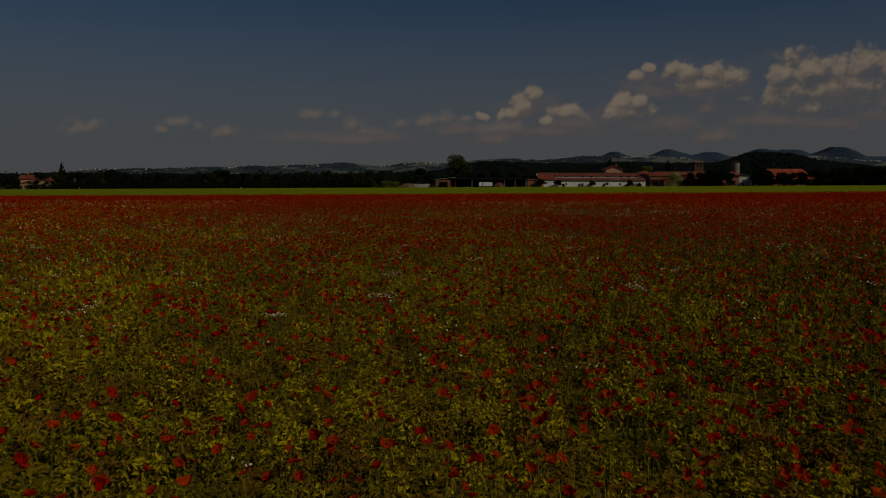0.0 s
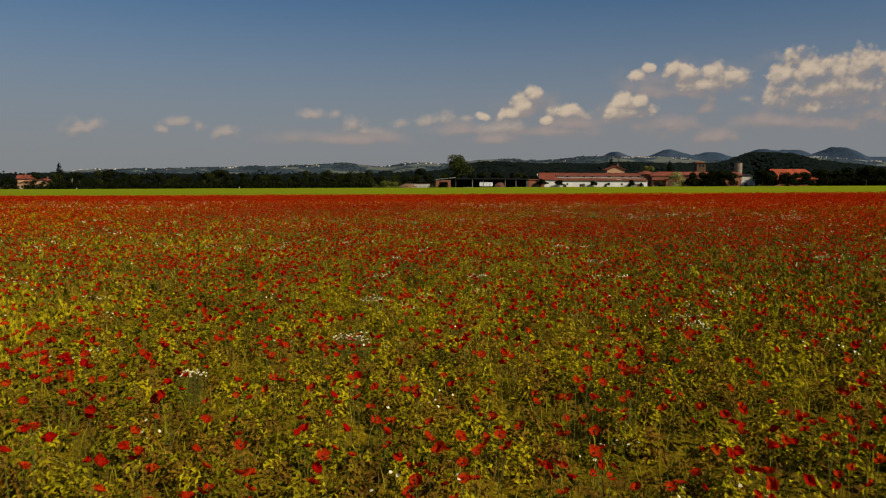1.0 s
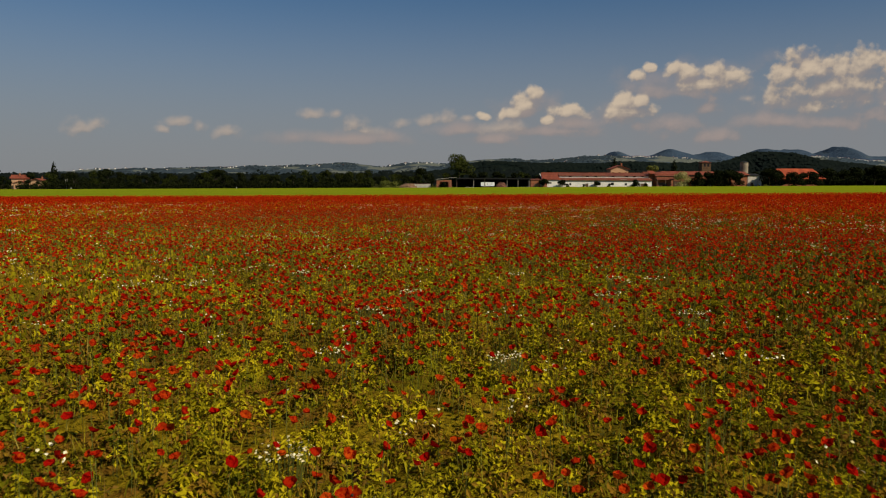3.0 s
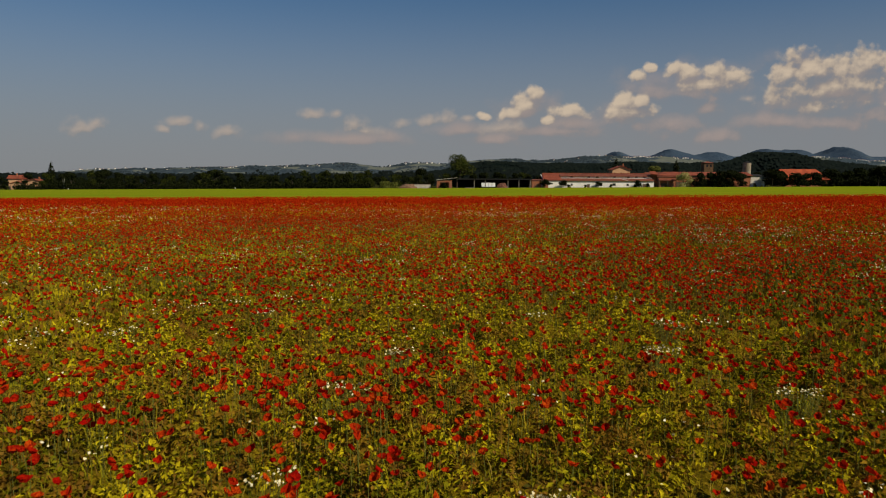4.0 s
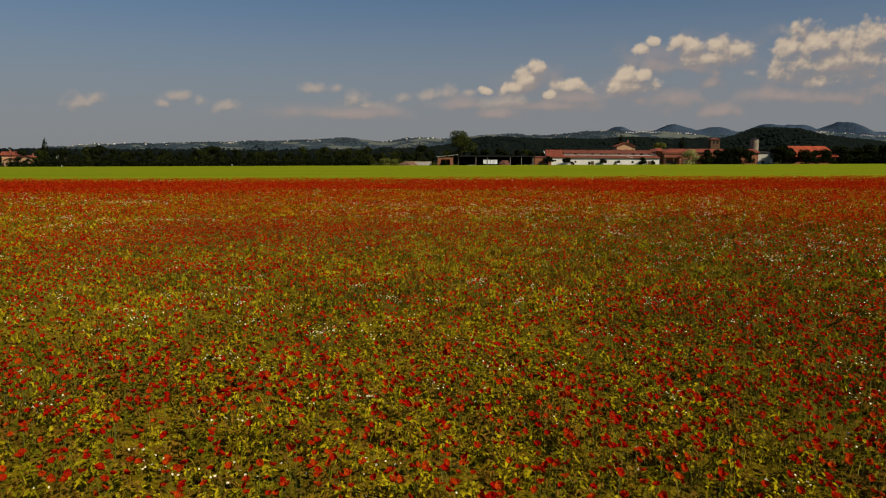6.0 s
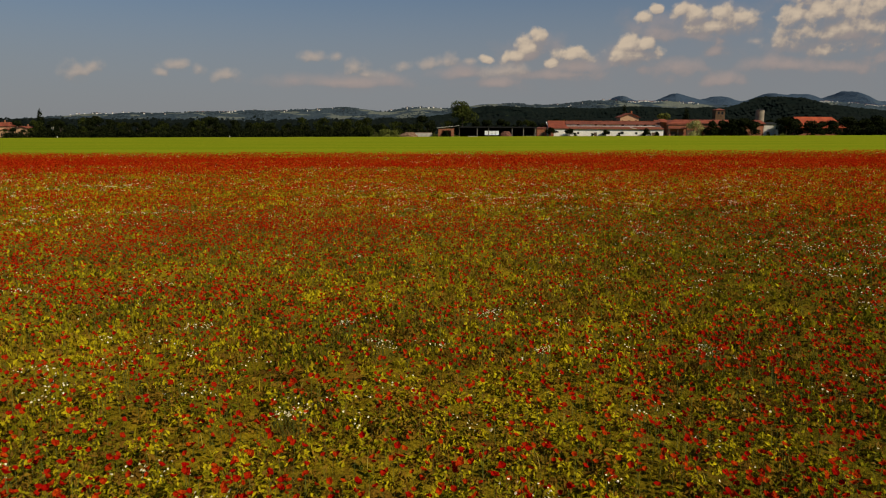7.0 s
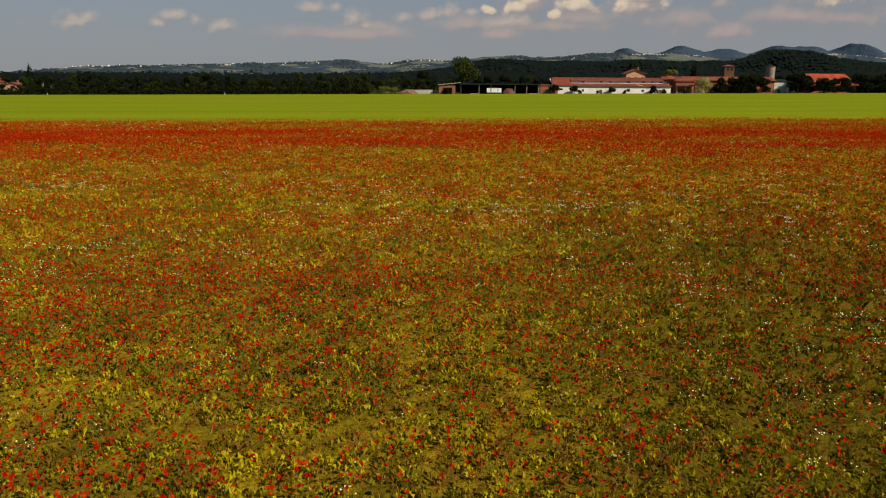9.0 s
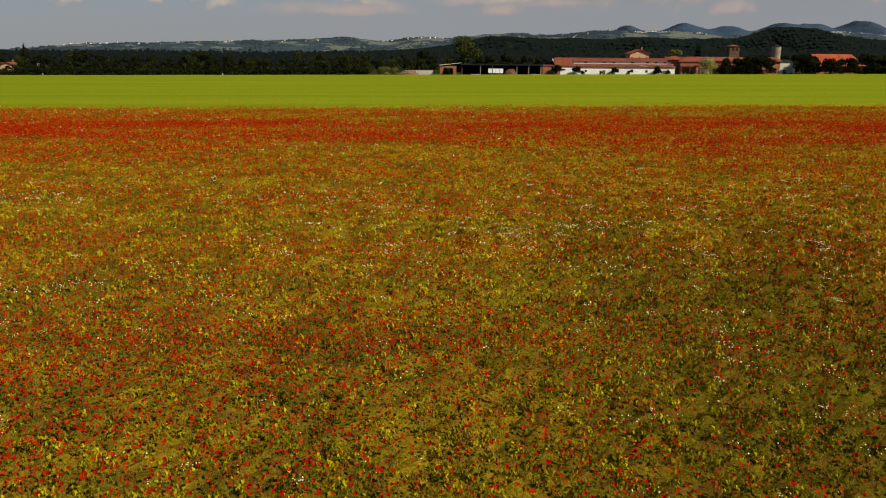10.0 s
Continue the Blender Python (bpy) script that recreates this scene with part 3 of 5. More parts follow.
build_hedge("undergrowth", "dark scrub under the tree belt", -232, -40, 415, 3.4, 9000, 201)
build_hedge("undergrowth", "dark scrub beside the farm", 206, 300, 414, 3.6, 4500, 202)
sunny = build_tree("tree", "sunlit light green tree behind the barns", 197, 12.0, 4.0, "crown_shrub", 1200, 0.42)
put(sunny, at(119.5, 438.0))
snag = new("dead_tree")
tagged(snag, "bare pale forked trunk at the edge of the wood", "dead tree")
put(snag, at(-209.5, 421.0))
bm = bmesh.new()
pipe(bm, (0, 0, -0.2), (0.1, 0, 2.6), 0.24, 0.18, 8)
part("trunk", bm, M["bare_wood"], snag)
part("fork", pipe(bmesh.new(), (0.1, 0, 2.5), (-0.55, 0, 5.6), 0.16, 0.07, 7), M["bare_wood"], snag)
part("fork", pipe(bmesh.new(), (0.1, 0, 2.5), (0.55, 0.1, 6.3), 0.16, 0.06, 7), M["bare_wood"], snag)
for x in (-198.0, -110.0, 141.5):
    stake = new("marker_post")
    tagged(stake, "short white marker post at the field edge", "post")
    put(stake, at(x, 403.0))
    part("post", box(bmesh.new(), -0.12, 0.12, -0.12, 0.12, -0.2, 1.1), M["white_paint"], stake)
    part("cap", box(bmesh.new(), -0.15, 0.15, -0.15, 0.15, 1.104, 1.2), M["post"], stake)


def spread(r, n, s):
    """Half axes of n leafy sprays that face up and towards the plain."""
    face = unit(np.array([[0.1, -0.75, 0.65]]) + r.normal(size=(n, 3)) * 0.15)
    a = unit(np.cross(face, r.normal(size=(n, 3)))) * s
    return a, unit(np.cross(face, a)) * s * 0.8


def build_far_woods():
    """The woods on the plain between the farm and the hills."""
    r = np.random.default_rng(77)
    verts, base = [], 0
    quads = []
    for y, h, thick in ((560, 10, 30), (640, 10, 40), (760, 10.5, 50), (900, 11, 70), (1080, 11, 90), (1300, 12, 120), (1600, 13, 150)):
        n = 8500
        x = (r.random(n) - 0.5) * 1.5 * y + 0.02 * y
        yy = y + r.normal(size=n) * thick
        g = Grain(int(y), 16.0)(x, yy) * 0.65 + Grain(int(y) + 1, 5.5)(x, yy) * 0.35
        top = h * (0.42 + 0.75 * g) * (0.5 + 0.8 * Grain(int(y) + 2, 90.0)(x, yy))
        z = land(x, yy) + top * (1 - 0.75 * r.random(n) ** 1.6)
        c = np.stack([x, yy, z], 1)
        s = (0.70 + 0.0010 * y) * (0.6 + 0.8 * r.random(n))
        a, b = spread(r, n, s[:, None])
        k = 0.35 + 0.3 * r.random((n, 1))
        verts.append(np.stack([c - a - b * k, c + a * k - b, c + a + b * k, c - a * k + b], 1).reshape(-1, 3))
        quads.append(np.arange(n * 4).reshape(-1, 4) + base)
        base += n * 4
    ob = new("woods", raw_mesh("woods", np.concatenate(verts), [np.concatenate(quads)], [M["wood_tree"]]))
    tagged(ob, "dark broadleaf woods across the plain", "woods", kind="stuff")


build_far_woods()


def build_hill_woods(name, label, hill, count, size, mat, seed, share):
    """Clumps of trees over the slopes that face the plain."""
    gx, gy, gz = hill
    r = np.random.default_rng(seed)
    rows, cols = gx.shape
    i = (r.random(count) * (cols - 1)).astype(int)
    j = (r.random(count) * (rows * 0.56)).astype(int)
    x, y, z = gx[j, i] + (r.random(count) - 0.5) * 16, gy[j, i] + (r.random(count) - 0.5) * 22, gz[j, i]
    ok = (Grain(seed, 70.0)(x, y) < share) & (z > 0)
    x, y, z = x[ok], y[ok], z[ok]
    n = len(x)
    s = size * (0.5 + 0.8 * r.random((n, 1)))
    c = np.stack([x, y, z + s[:, 0] * 0.35], 1)
    a, b = spread(r, n, s)
    k = 0.35 + 0.3 * r.random((n, 1))
    v = np.stack([c - a - b * k, c + a * k - b, c + a + b * k, c - a * k + b], 1).reshape(-1, 3)
    ob = new(name, raw_mesh(name, v, [np.arange(n * 4).reshape(-1, 4)], [M[mat]]))
    tagged(ob, label, "woods", kind="stuff")


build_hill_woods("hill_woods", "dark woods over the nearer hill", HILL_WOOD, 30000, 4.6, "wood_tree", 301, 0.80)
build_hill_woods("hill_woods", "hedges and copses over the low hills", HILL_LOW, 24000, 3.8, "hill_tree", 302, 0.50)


# ---- farm ----
def window(parent, x0, x1, z0, z1, y, name="window"):
    """A dark pane in a timber frame, set in an opening of the wall at y."""
    bm = bmesh.new()
    t = 0.07
    box(bm, x0, x1, y + 0.08, y + 0.16, z0, z0 + t)
    box(bm, x0, x1, y + 0.08, y + 0.16, z1 - t, z1)
    box(bm, x0, x0 + t, y + 0.08, y + 0.16, z0 + t, z1 - t)
    box(bm, x1 - t, x1, y + 0.08, y + 0.16, z0 + t, z1 - t)
    w = part(name, bm, M["timber"], parent)
    part("pane", box(bmesh.new(), x0 + t, x1 - t, y + 0.11, y + 0.13, z0 + t, z1 - t), M["dark_glass"], w)
    return w


def farm_root(name, label, category, x, y, drop=0.0):
    root = new(name)
    root.matrix_basis = Matrix.Translation((x, y, lift(x, y) - drop))
    return tagged(root, label, category)


def build_long_barn():
    """White barn: lean-to roof, clerestory with small windows, main roof; local x from 0 to 58.5."""
    b = farm_root("barn", "long white barn with two red tiled roof tiers", "barn", 52.4, 405.0, 0.15)
    n, L = 9.7, 58.4
    low = [(14.2 + 0.3, 15.5, 1.6, 2.7), (23.0, 24.6, 0.2, 2.5), (36.6, 38.2, 1.6, 3.0), (44.0, 45.2, 1.6, 2.7), (52.4, 55.6, 0.15, 2.6), (30.0, 31.2, 1.5, 2.6)]
    part("front_wall", wall(bmesh.new(), n, L, 0, 4.35, 0.0, 0.4, low), M["plaster"], b, "patchy white plaster wall")
    for o in low:
        if o[2] > 1:
            window(b, *o, 0.0)
        else:
            part("door", box(bmesh.new(), o[0] + 0.04, o[1] - 0.04, 0.15, 0.22, o[2], o[3] - 0.04), M["timber"], b, "weathered timber door")
    part("lean_to_roof", slab(bmesh.new(), ((n, -0.6, 4.35), (L + 0.3, -0.6, 4.35), (L + 0.3, 5.2, 5.55), (n, 5.2, 5.55)), 0.22), M["roof_old"], b, "faded red lean-to tiles")
    ups = [(x, x + 1.5, 5.95, 6.55) for x in (15.0, 24.2, 28.8, 38.0, 45.4, 49.6, 54.0)]
    part("upper_wall", wall(bmesh.new(), n, L, 5.55, 6.72, 5.2, 0.35, ups), M["plaster"], b, "white clerestory wall")
    for o in ups:
        window(b, *o, 5.2)
    part("main_roof", slab(bmesh.new(), ((n, 4.7, 6.70), (L + 0.3, 4.7, 6.70), (L + 0.3, 12.0, 8.15), (n, 12.0, 8.15)), 0.22), M["roof_old"], b, "faded red tiled roof")
    part("gable_roof", slab(bmesh.new(), ((-0.3, -0.5, 4.55), (n, -0.5, 4.55), (n, 12.0, 8.20), (0.9, 12.0, 8.20)), 0.24), M["roof"], b, "warm red tiled roof")
    part("back_roof", slab(bmesh.new(), ((0.9, 12.0, 8.18), (L + 0.3, 12.0, 8.14), (L + 0.3, 23.0, 4.9), (-0.3, 23.0, 4.9)), 0.22), M["roof_old"], b)
    bm = bmesh.new()
    for x in (0.0, L - 0.35):
        slab(bm, ((x, 0.4, 4.2), (x + 0.35, 0.4, 4.2), (x + 0.35, 12.0, 7.75), (x, 12.0, 7.75)), 0.1)
        box(bm, x, x + 0.35, 0.41, 22.5, 0, 4.15)
    part("gable_wall", bm, M["plaster"], b)
    part("back_wall", box(bmesh.new(), 0.36, L - 0.36, 22.0, 22.4, 0, 4.8), M["plaster"], b)
    part("porch_wall", wall(bmesh.new(), 2.6, 9.6, 0, 4.3, -0.02, 0.4, ((3.6, 5.0, 2.3, 3.1),)), M["plaster"], b, "white porch wall")
    window(b, 3.6, 5.0, 2.3, 3.1, -0.02)
    part("side_wall", box(bmesh.new(), 0.0, 2.58, 0.0, 0.4, 0, 4.3), M["brick"], b)
    part("ridge", pipe(bmesh.new(), (0.9, 12.0, 8.26), (L + 0.3, 12.0, 8.23), 0.16, 0.16, 6), M["roof"], b)
    bm = bmesh.new()
    pipe(bm, (41.5, 0.0, 5.0), (44.6, -0.35, 4.45), 0.09, 0.09, 6)
    part("drainpipe", bm, M["white_paint"], b, "pale drainpipe")


def build_brick_barn():
    """Brick barn with hipped tiled roof; local x from 0 to 48."""
    b = farm_root("barn", "brick barn with a broad hipped red roof", "barn", 113.8, 406.0, 0.15)
    L, D = 48.2, 14.0
    gaps = [(1.0, 5.4, 0.15, 2.6), (9.0, 13.0, 0.15, 3.4), (18.0, 22.0, 0.15, 3.4), (27.0, 31.0, 0.15, 3.4), (36.0, 39.5, 0.15, 3.4), (43.2, 44.6, 2.4, 3.6)]
    part("front_wall", wall(bmesh.new(), 0, L, 0, 6.1, 0, 0.45, gaps), M["brick"], b)
    for o in gaps[:-1]:
        part("gate", box(bmesh.new(), o[0] + 0.05, o[1] - 0.05, 0.2, 0.3, o[2], o[3] - 0.05), M["timber"], b, "dark timber gate")
    window(b, *gaps[-1], 0.0)
    part("awning", slab(bmesh.new(), ((-0.6, -1.8, 4.2), (8.6, -1.8, 4.2), (8.6, 0.0, 5.2), (-0.6, 0.0, 5.2)), 0.18), M["roof_old"], b, "faded tiled awning")
    for x in (-0.4, 4.0, 8.3):
        part("awning_post", box(bmesh.new(), x, x + 0.3, -1.75, -1.45, 0, 4.1), M["timber"], b)
    for x in (0, L - 0.45):
        part("end_wall", box(bmesh.new(), x, x + 0.45, 0.46, D - 0.46, 0, 6.1), M["brick"], b)
    part("back_wall", box(bmesh.new(), 0.46, L - 0.46, D - 0.45, D, 0, 6.1), M["brick"], b)
    e, r = 0.8, 8.7
    part("front_roof", slab(bmesh.new(), ((-e, -e, 6.95), (L + e, -e, 6.95), (L + e, D / 2, r), (4.6, D / 2, r)), 0.25), M["roof"], b, "red tiled roof slope")
    part("hip_roof", slab(bmesh.new(), ((-e, D + e, 6.95), (-e, -e, 6.95), (4.6, D / 2, r)), 0.25), M["roof"], b)
    part("back_roof", slab(bmesh.new(), ((L + e, D + e, 6.95), (-e, D + e, 6.95), (4.6, D / 2, r), (L + e, D / 2, r)), 0.25), M["roof"], b)
    bm = bmesh.new()
    box(bm, 15.4, 18.0, -1.2, -0.5, 0, 4.9)
    part("buttress", bm, M["brick"], b, "worn brick buttress")
    k = farm_root("barn", "long low roof ridge behind the brick barn", "barn", 112.0, 424.0, 0.15)
    part("walls", box(bmesh.new(), 0.4, 24.6, 0.4, 8.6, 0, 5.9), M["plaster"], k)
    part("front_roof", slab(bmesh.new(), ((0, 0, 6.3), (25, 0, 6.3), (25, 4.5, 8.6), (0, 4.5, 8.6)), 0.25), M["roof_old"], k)
    part("back_roof", slab(bmesh.new(), ((25, 9, 6.3), (0, 9, 6.3), (0, 4.5, 8.6), (25, 4.5, 8.6)), 0.25), M["roof_old"], k)


def build_gate_house():
    """The dark recess between the two barns."""
    b = farm_root("passage_wall", "shaded brick passage between two barns", "wall", 110.3, 410.0, 0.15)
    part("wall", wall(bmesh.new(), 0, 3.4, 0, 7.6, 0, 0.4, ((0.7, 2.7, 0.15, 3.0),)), M["brick"], b)
    part("gate", box(bmesh.new(), 0.74, 2.66, 0.12, 0.2, 0.15, 2.95), M["timber"], b)
    part("coping", slab(bmesh.new(), ((-0.1, -1.6, 7.5), (3.4, -1.6, 7.5), (3.4, 3.0, 9.0), (-0.1, 3.0, 9.0)), 0.2), M["roof"], b)


def build_right_barn():
    b = farm_root("barn", "barn with a bright new orange tiled roof", "barn", 181.5, 408.0, 0.15)
    L, D = 22.0, 14.0
    gaps = [(17.6, 19.0, 2.2, 3.4), (20.0, 21.2, 2.2, 3.4)]
    part("front_wall", wall(bmesh.new(), 0, L, 0, 4.6, 0, 0.45, gaps), M["brick"], b)
    for o in gaps:
        window(b, *o, 0.0)
    part("front_roof", slab(bmesh.new(), ((-0.6, -2.0, 4.55), (L + 0.6, -2.0, 4.55), (L - 2.6, D / 2, 9.9), (-0.6, D / 2, 9.9)), 0.28), M["roof_new"], b, "bright orange-red tiles")
    part("hip_roof", slab(bmesh.new(), ((L + 0.6, -2.0, 4.55), (L + 0.6, D + 2, 4.55), (L - 2.6, D / 2, 9.9)), 0.28), M["roof_new"], b)
    part("back_roof", slab(bmesh.new(), ((L + 0.6, D + 2, 4.55), (-0.6, D + 2, 4.55), (-0.6, D / 2, 9.9), (L - 2.6, D / 2, 9.9)), 0.28), M["roof_new"], b)
    for x in (0, L - 0.4):
        part("end_wall", box(bmesh.new(), x, x + 0.4, 0.46, D - 0.46, 0, 4.6), M["brick"], b)
    part("back_wall", box(bmesh.new(), 0, L, D - 0.45, D, 0, 4.6), M["brick"], b)


def build_white_shed():
    b = farm_root("shed", "small whitewashed shed with a lean-to roof", "shed", 162.6, 407.0, 0.15)
    part("front_wall", wall(bmesh.new(), 0, 6.2, 0, 6.0, 0, 0.35, ((1.6, 3.2, 0.15, 2.4),)), M["limewash"], b)
    part("door", box(bmesh.new(), 1.64, 3.16, 0.12, 0.2, 0.15, 2.36), M["timber"], b)
    bm = bmesh.new()
    box(bm, 0, 0.35, 0.36, 5, 0, 6.2)
    box(bm, 5.85, 6.2, 0.36, 5, 0, 6.2)
    box(bm, 0.36, 5.84, 4.65, 5, 0, 6.6)
    part("walls", bm, M["limewash"], b)
    part("roof", slab(bmesh.new(), ((-0.3, -0.4, 6.25), (6.5, -0.4, 6.25), (6.5, 5.3, 7.2), (-0.3, 5.3, 7.2)), 0.16), M["sheet"], b)
    w = farm_root("wagon", "old timber wagon tipped against the shed", "wagon", 167.6, 403.8)
    part("bed", slab(bmesh.new(), ((-1.0, 0, 0.3), (0.6, -0.4, 0.5), (2.0, 0.6, 4.3), (0.6, 1.0, 4.2)), 0.18), M["concrete"], w, "pale weathered boards")
    for x in (-0.6, 1.4):
        bm = bmesh.new()
        bmesh.ops.create_cone(bm, cap_ends=True, segments=14, radius1=0.6, radius2=0.6, depth=0.16, matrix=Matrix.Translation((x, -0.5, 0.6)) @ Matrix.Rotation(radians(90), 4, "X"))
        part("wheel", bm, M["timber"], w)


def build_silo():
    s = farm_root("silo", "round pale concrete silo with a shallow cap", "silo", 167.2, 424.0, 0.2)
    bm = bmesh.new()
    bmesh.ops.create_cone(bm, cap_ends=True, segments=28, radius1=2.2, radius2=2.2, depth=13.6, matrix=Matrix.Translation((0, 0, 6.8)))
    part("drum", bm, M["silo_wall"], s, soft=False)
    for k in range(1, 6):
        bm = bmesh.new()
        bmesh.ops.create_cone(bm, cap_ends=True, segments=28, radius1=2.26, radius2=2.26, depth=0.16, matrix=Matrix.Translation((0, 0, 2.4 * k)))
        part("hoop", bm, M["silo_wall"], s)
    bm = bmesh.new()
    bmesh.ops.create_cone(bm, cap_ends=True, segments=28, radius1=2.4, radius2=0.3, depth=0.8, matrix=Matrix.Translation((0, 0, 14.0)))
    part("cap", bm, M["sheet"], s)
    bm = bmesh.new()
    for x in (-0.22, 0.22):
        pipe(bm, (x - 1.4, -1.85, 0), (x - 1.4, -1.85, 13.8), 0.04, 0.04, 5)
    for k in range(30):
        pipe(bm, (-1.62, -1.85, 0.4 + k * 0.45), (-1.18, -1.85, 0.4 + k * 0.45), 0.025, 0.025, 4)
    part("ladder", bm, M["rust"], s)


def build_dovecote():
    t = farm_root("tower", "square brown brick tower with a pyramid roof", "tower", 150.3, 438.0, 0.2)
    t.scale = (0.95, 0.95, 1.0)
    holes = ((-1.6, -0.3, 11.4, 13.0), (0.5, 1.8, 11.4, 13.0))
    part("front_wall", wall(bmesh.new(), -2.7, 2.7, 0, 13.8, -2.7, 0.4, holes), M["old_brick"], t)
    for h in holes:
        window(t, *h, -2.7)
    bm = bmesh.new()
    box(bm, -2.7, -2.3, -2.29, 2.7, 0, 13.8)
    box(bm, 2.3, 2.7, -2.29, 2.7, 0, 13.8)
    box(bm, -2.29, 2.29, 2.3, 2.7, 0, 13.8)
    part("walls", bm, M["old_brick"], t)
    bm = bmesh.new()
    bmesh.ops.create_cone(bm, cap_ends=True, segments=4, radius1=4.5, radius2=0.1, depth=1.0, matrix=Matrix.Translation((0, 0, 14.3)) @ Matrix.Rotation(radians(45), 4, "Z"))
    part("roof", bm, M["roof_old"], t)


def build_villa(x, y, w, d, h, rise, label, turn=0.0, drop=0.15):
    v = farm_root("farmhouse", label, "house", x, y, drop)
    v.matrix_basis = v.matrix_basis @ Matrix.Rotation(turn, 4, "Z")
    holes = [(px - 0.45, px + 0.45, pz, pz + 1.4) for px in np.linspace(-w / 2 + 1.3, w / 2 - 1.3, max(2, int(w / 3.0))).tolist() for pz in np.arange(1.0, h - 1.6, 3.0).tolist()]
    part("front_wall", wall(bmesh.new(), -w / 2, w / 2, 0, h, 0, 0.35, holes), M["plaster_ochre"], v)
    for o in holes:
        window(v, *o, 0.0)
    bm = bmesh.new()
    box(bm, -w / 2, -w / 2 + 0.35, 0.36, d, 0, h)
    box(bm, w / 2 - 0.35, w / 2, 0.36, d, 0, h)
    box(bm, -w / 2 + 0.36, w / 2 - 0.36, d - 0.35, d, 0, h)
    part("walls", bm, M["plaster_ochre"], v)
    bm = bmesh.new()
    g = [bm.verts.new(c) for c in ((-w / 2, 0.02, h), (w / 2, 0.02, h), (0, 0.02, h + rise), (-w / 2, 0.32, h), (w / 2, 0.32, h), (0, 0.32, h + rise))]
    for f in ((0, 1, 2), (5, 4, 3), (0, 2, 5, 3), (1, 4, 5, 2), (0, 3, 4, 1)):
        bm.faces.new([g[i] for i in f])
    part("gable", bm, M["plaster_ochre"], v)
    o = 0.8
    s = rise * (o / (w / 2))
    part("roof_slope", slab(bmesh.new(), ((-w / 2 - o, -o, h - s + 0.2), (0, -o, h + rise + 0.2), (0, d + o, h + rise + 0.2), (-w / 2 - o, d + o, h - s + 0.2)), 0.2), M["roof"], v)
    part("roof_slope", slab(bmesh.new(), ((0, -o, h + rise + 0.2), (w / 2 + o, -o, h - s + 0.2), (w / 2 + o, d + o, h - s + 0.2), (0, d + o, h + rise + 0.2)), 0.2), M["roof"], v)
    part("chimney", box(bmesh.new(), w * 0.16, w * 0.16 + 0.7, d * 0.4, d * 0.4 + 0.7, h, h + rise + 1.3), M["brick"], v)
    part("antenna", pipe(bmesh.new(), (-0.4, d * 0.5, h + rise), (-0.4, d * 0.5, h + rise + 2.6), 0.05, 0.04, 5), M["sheet"], v)
    return v


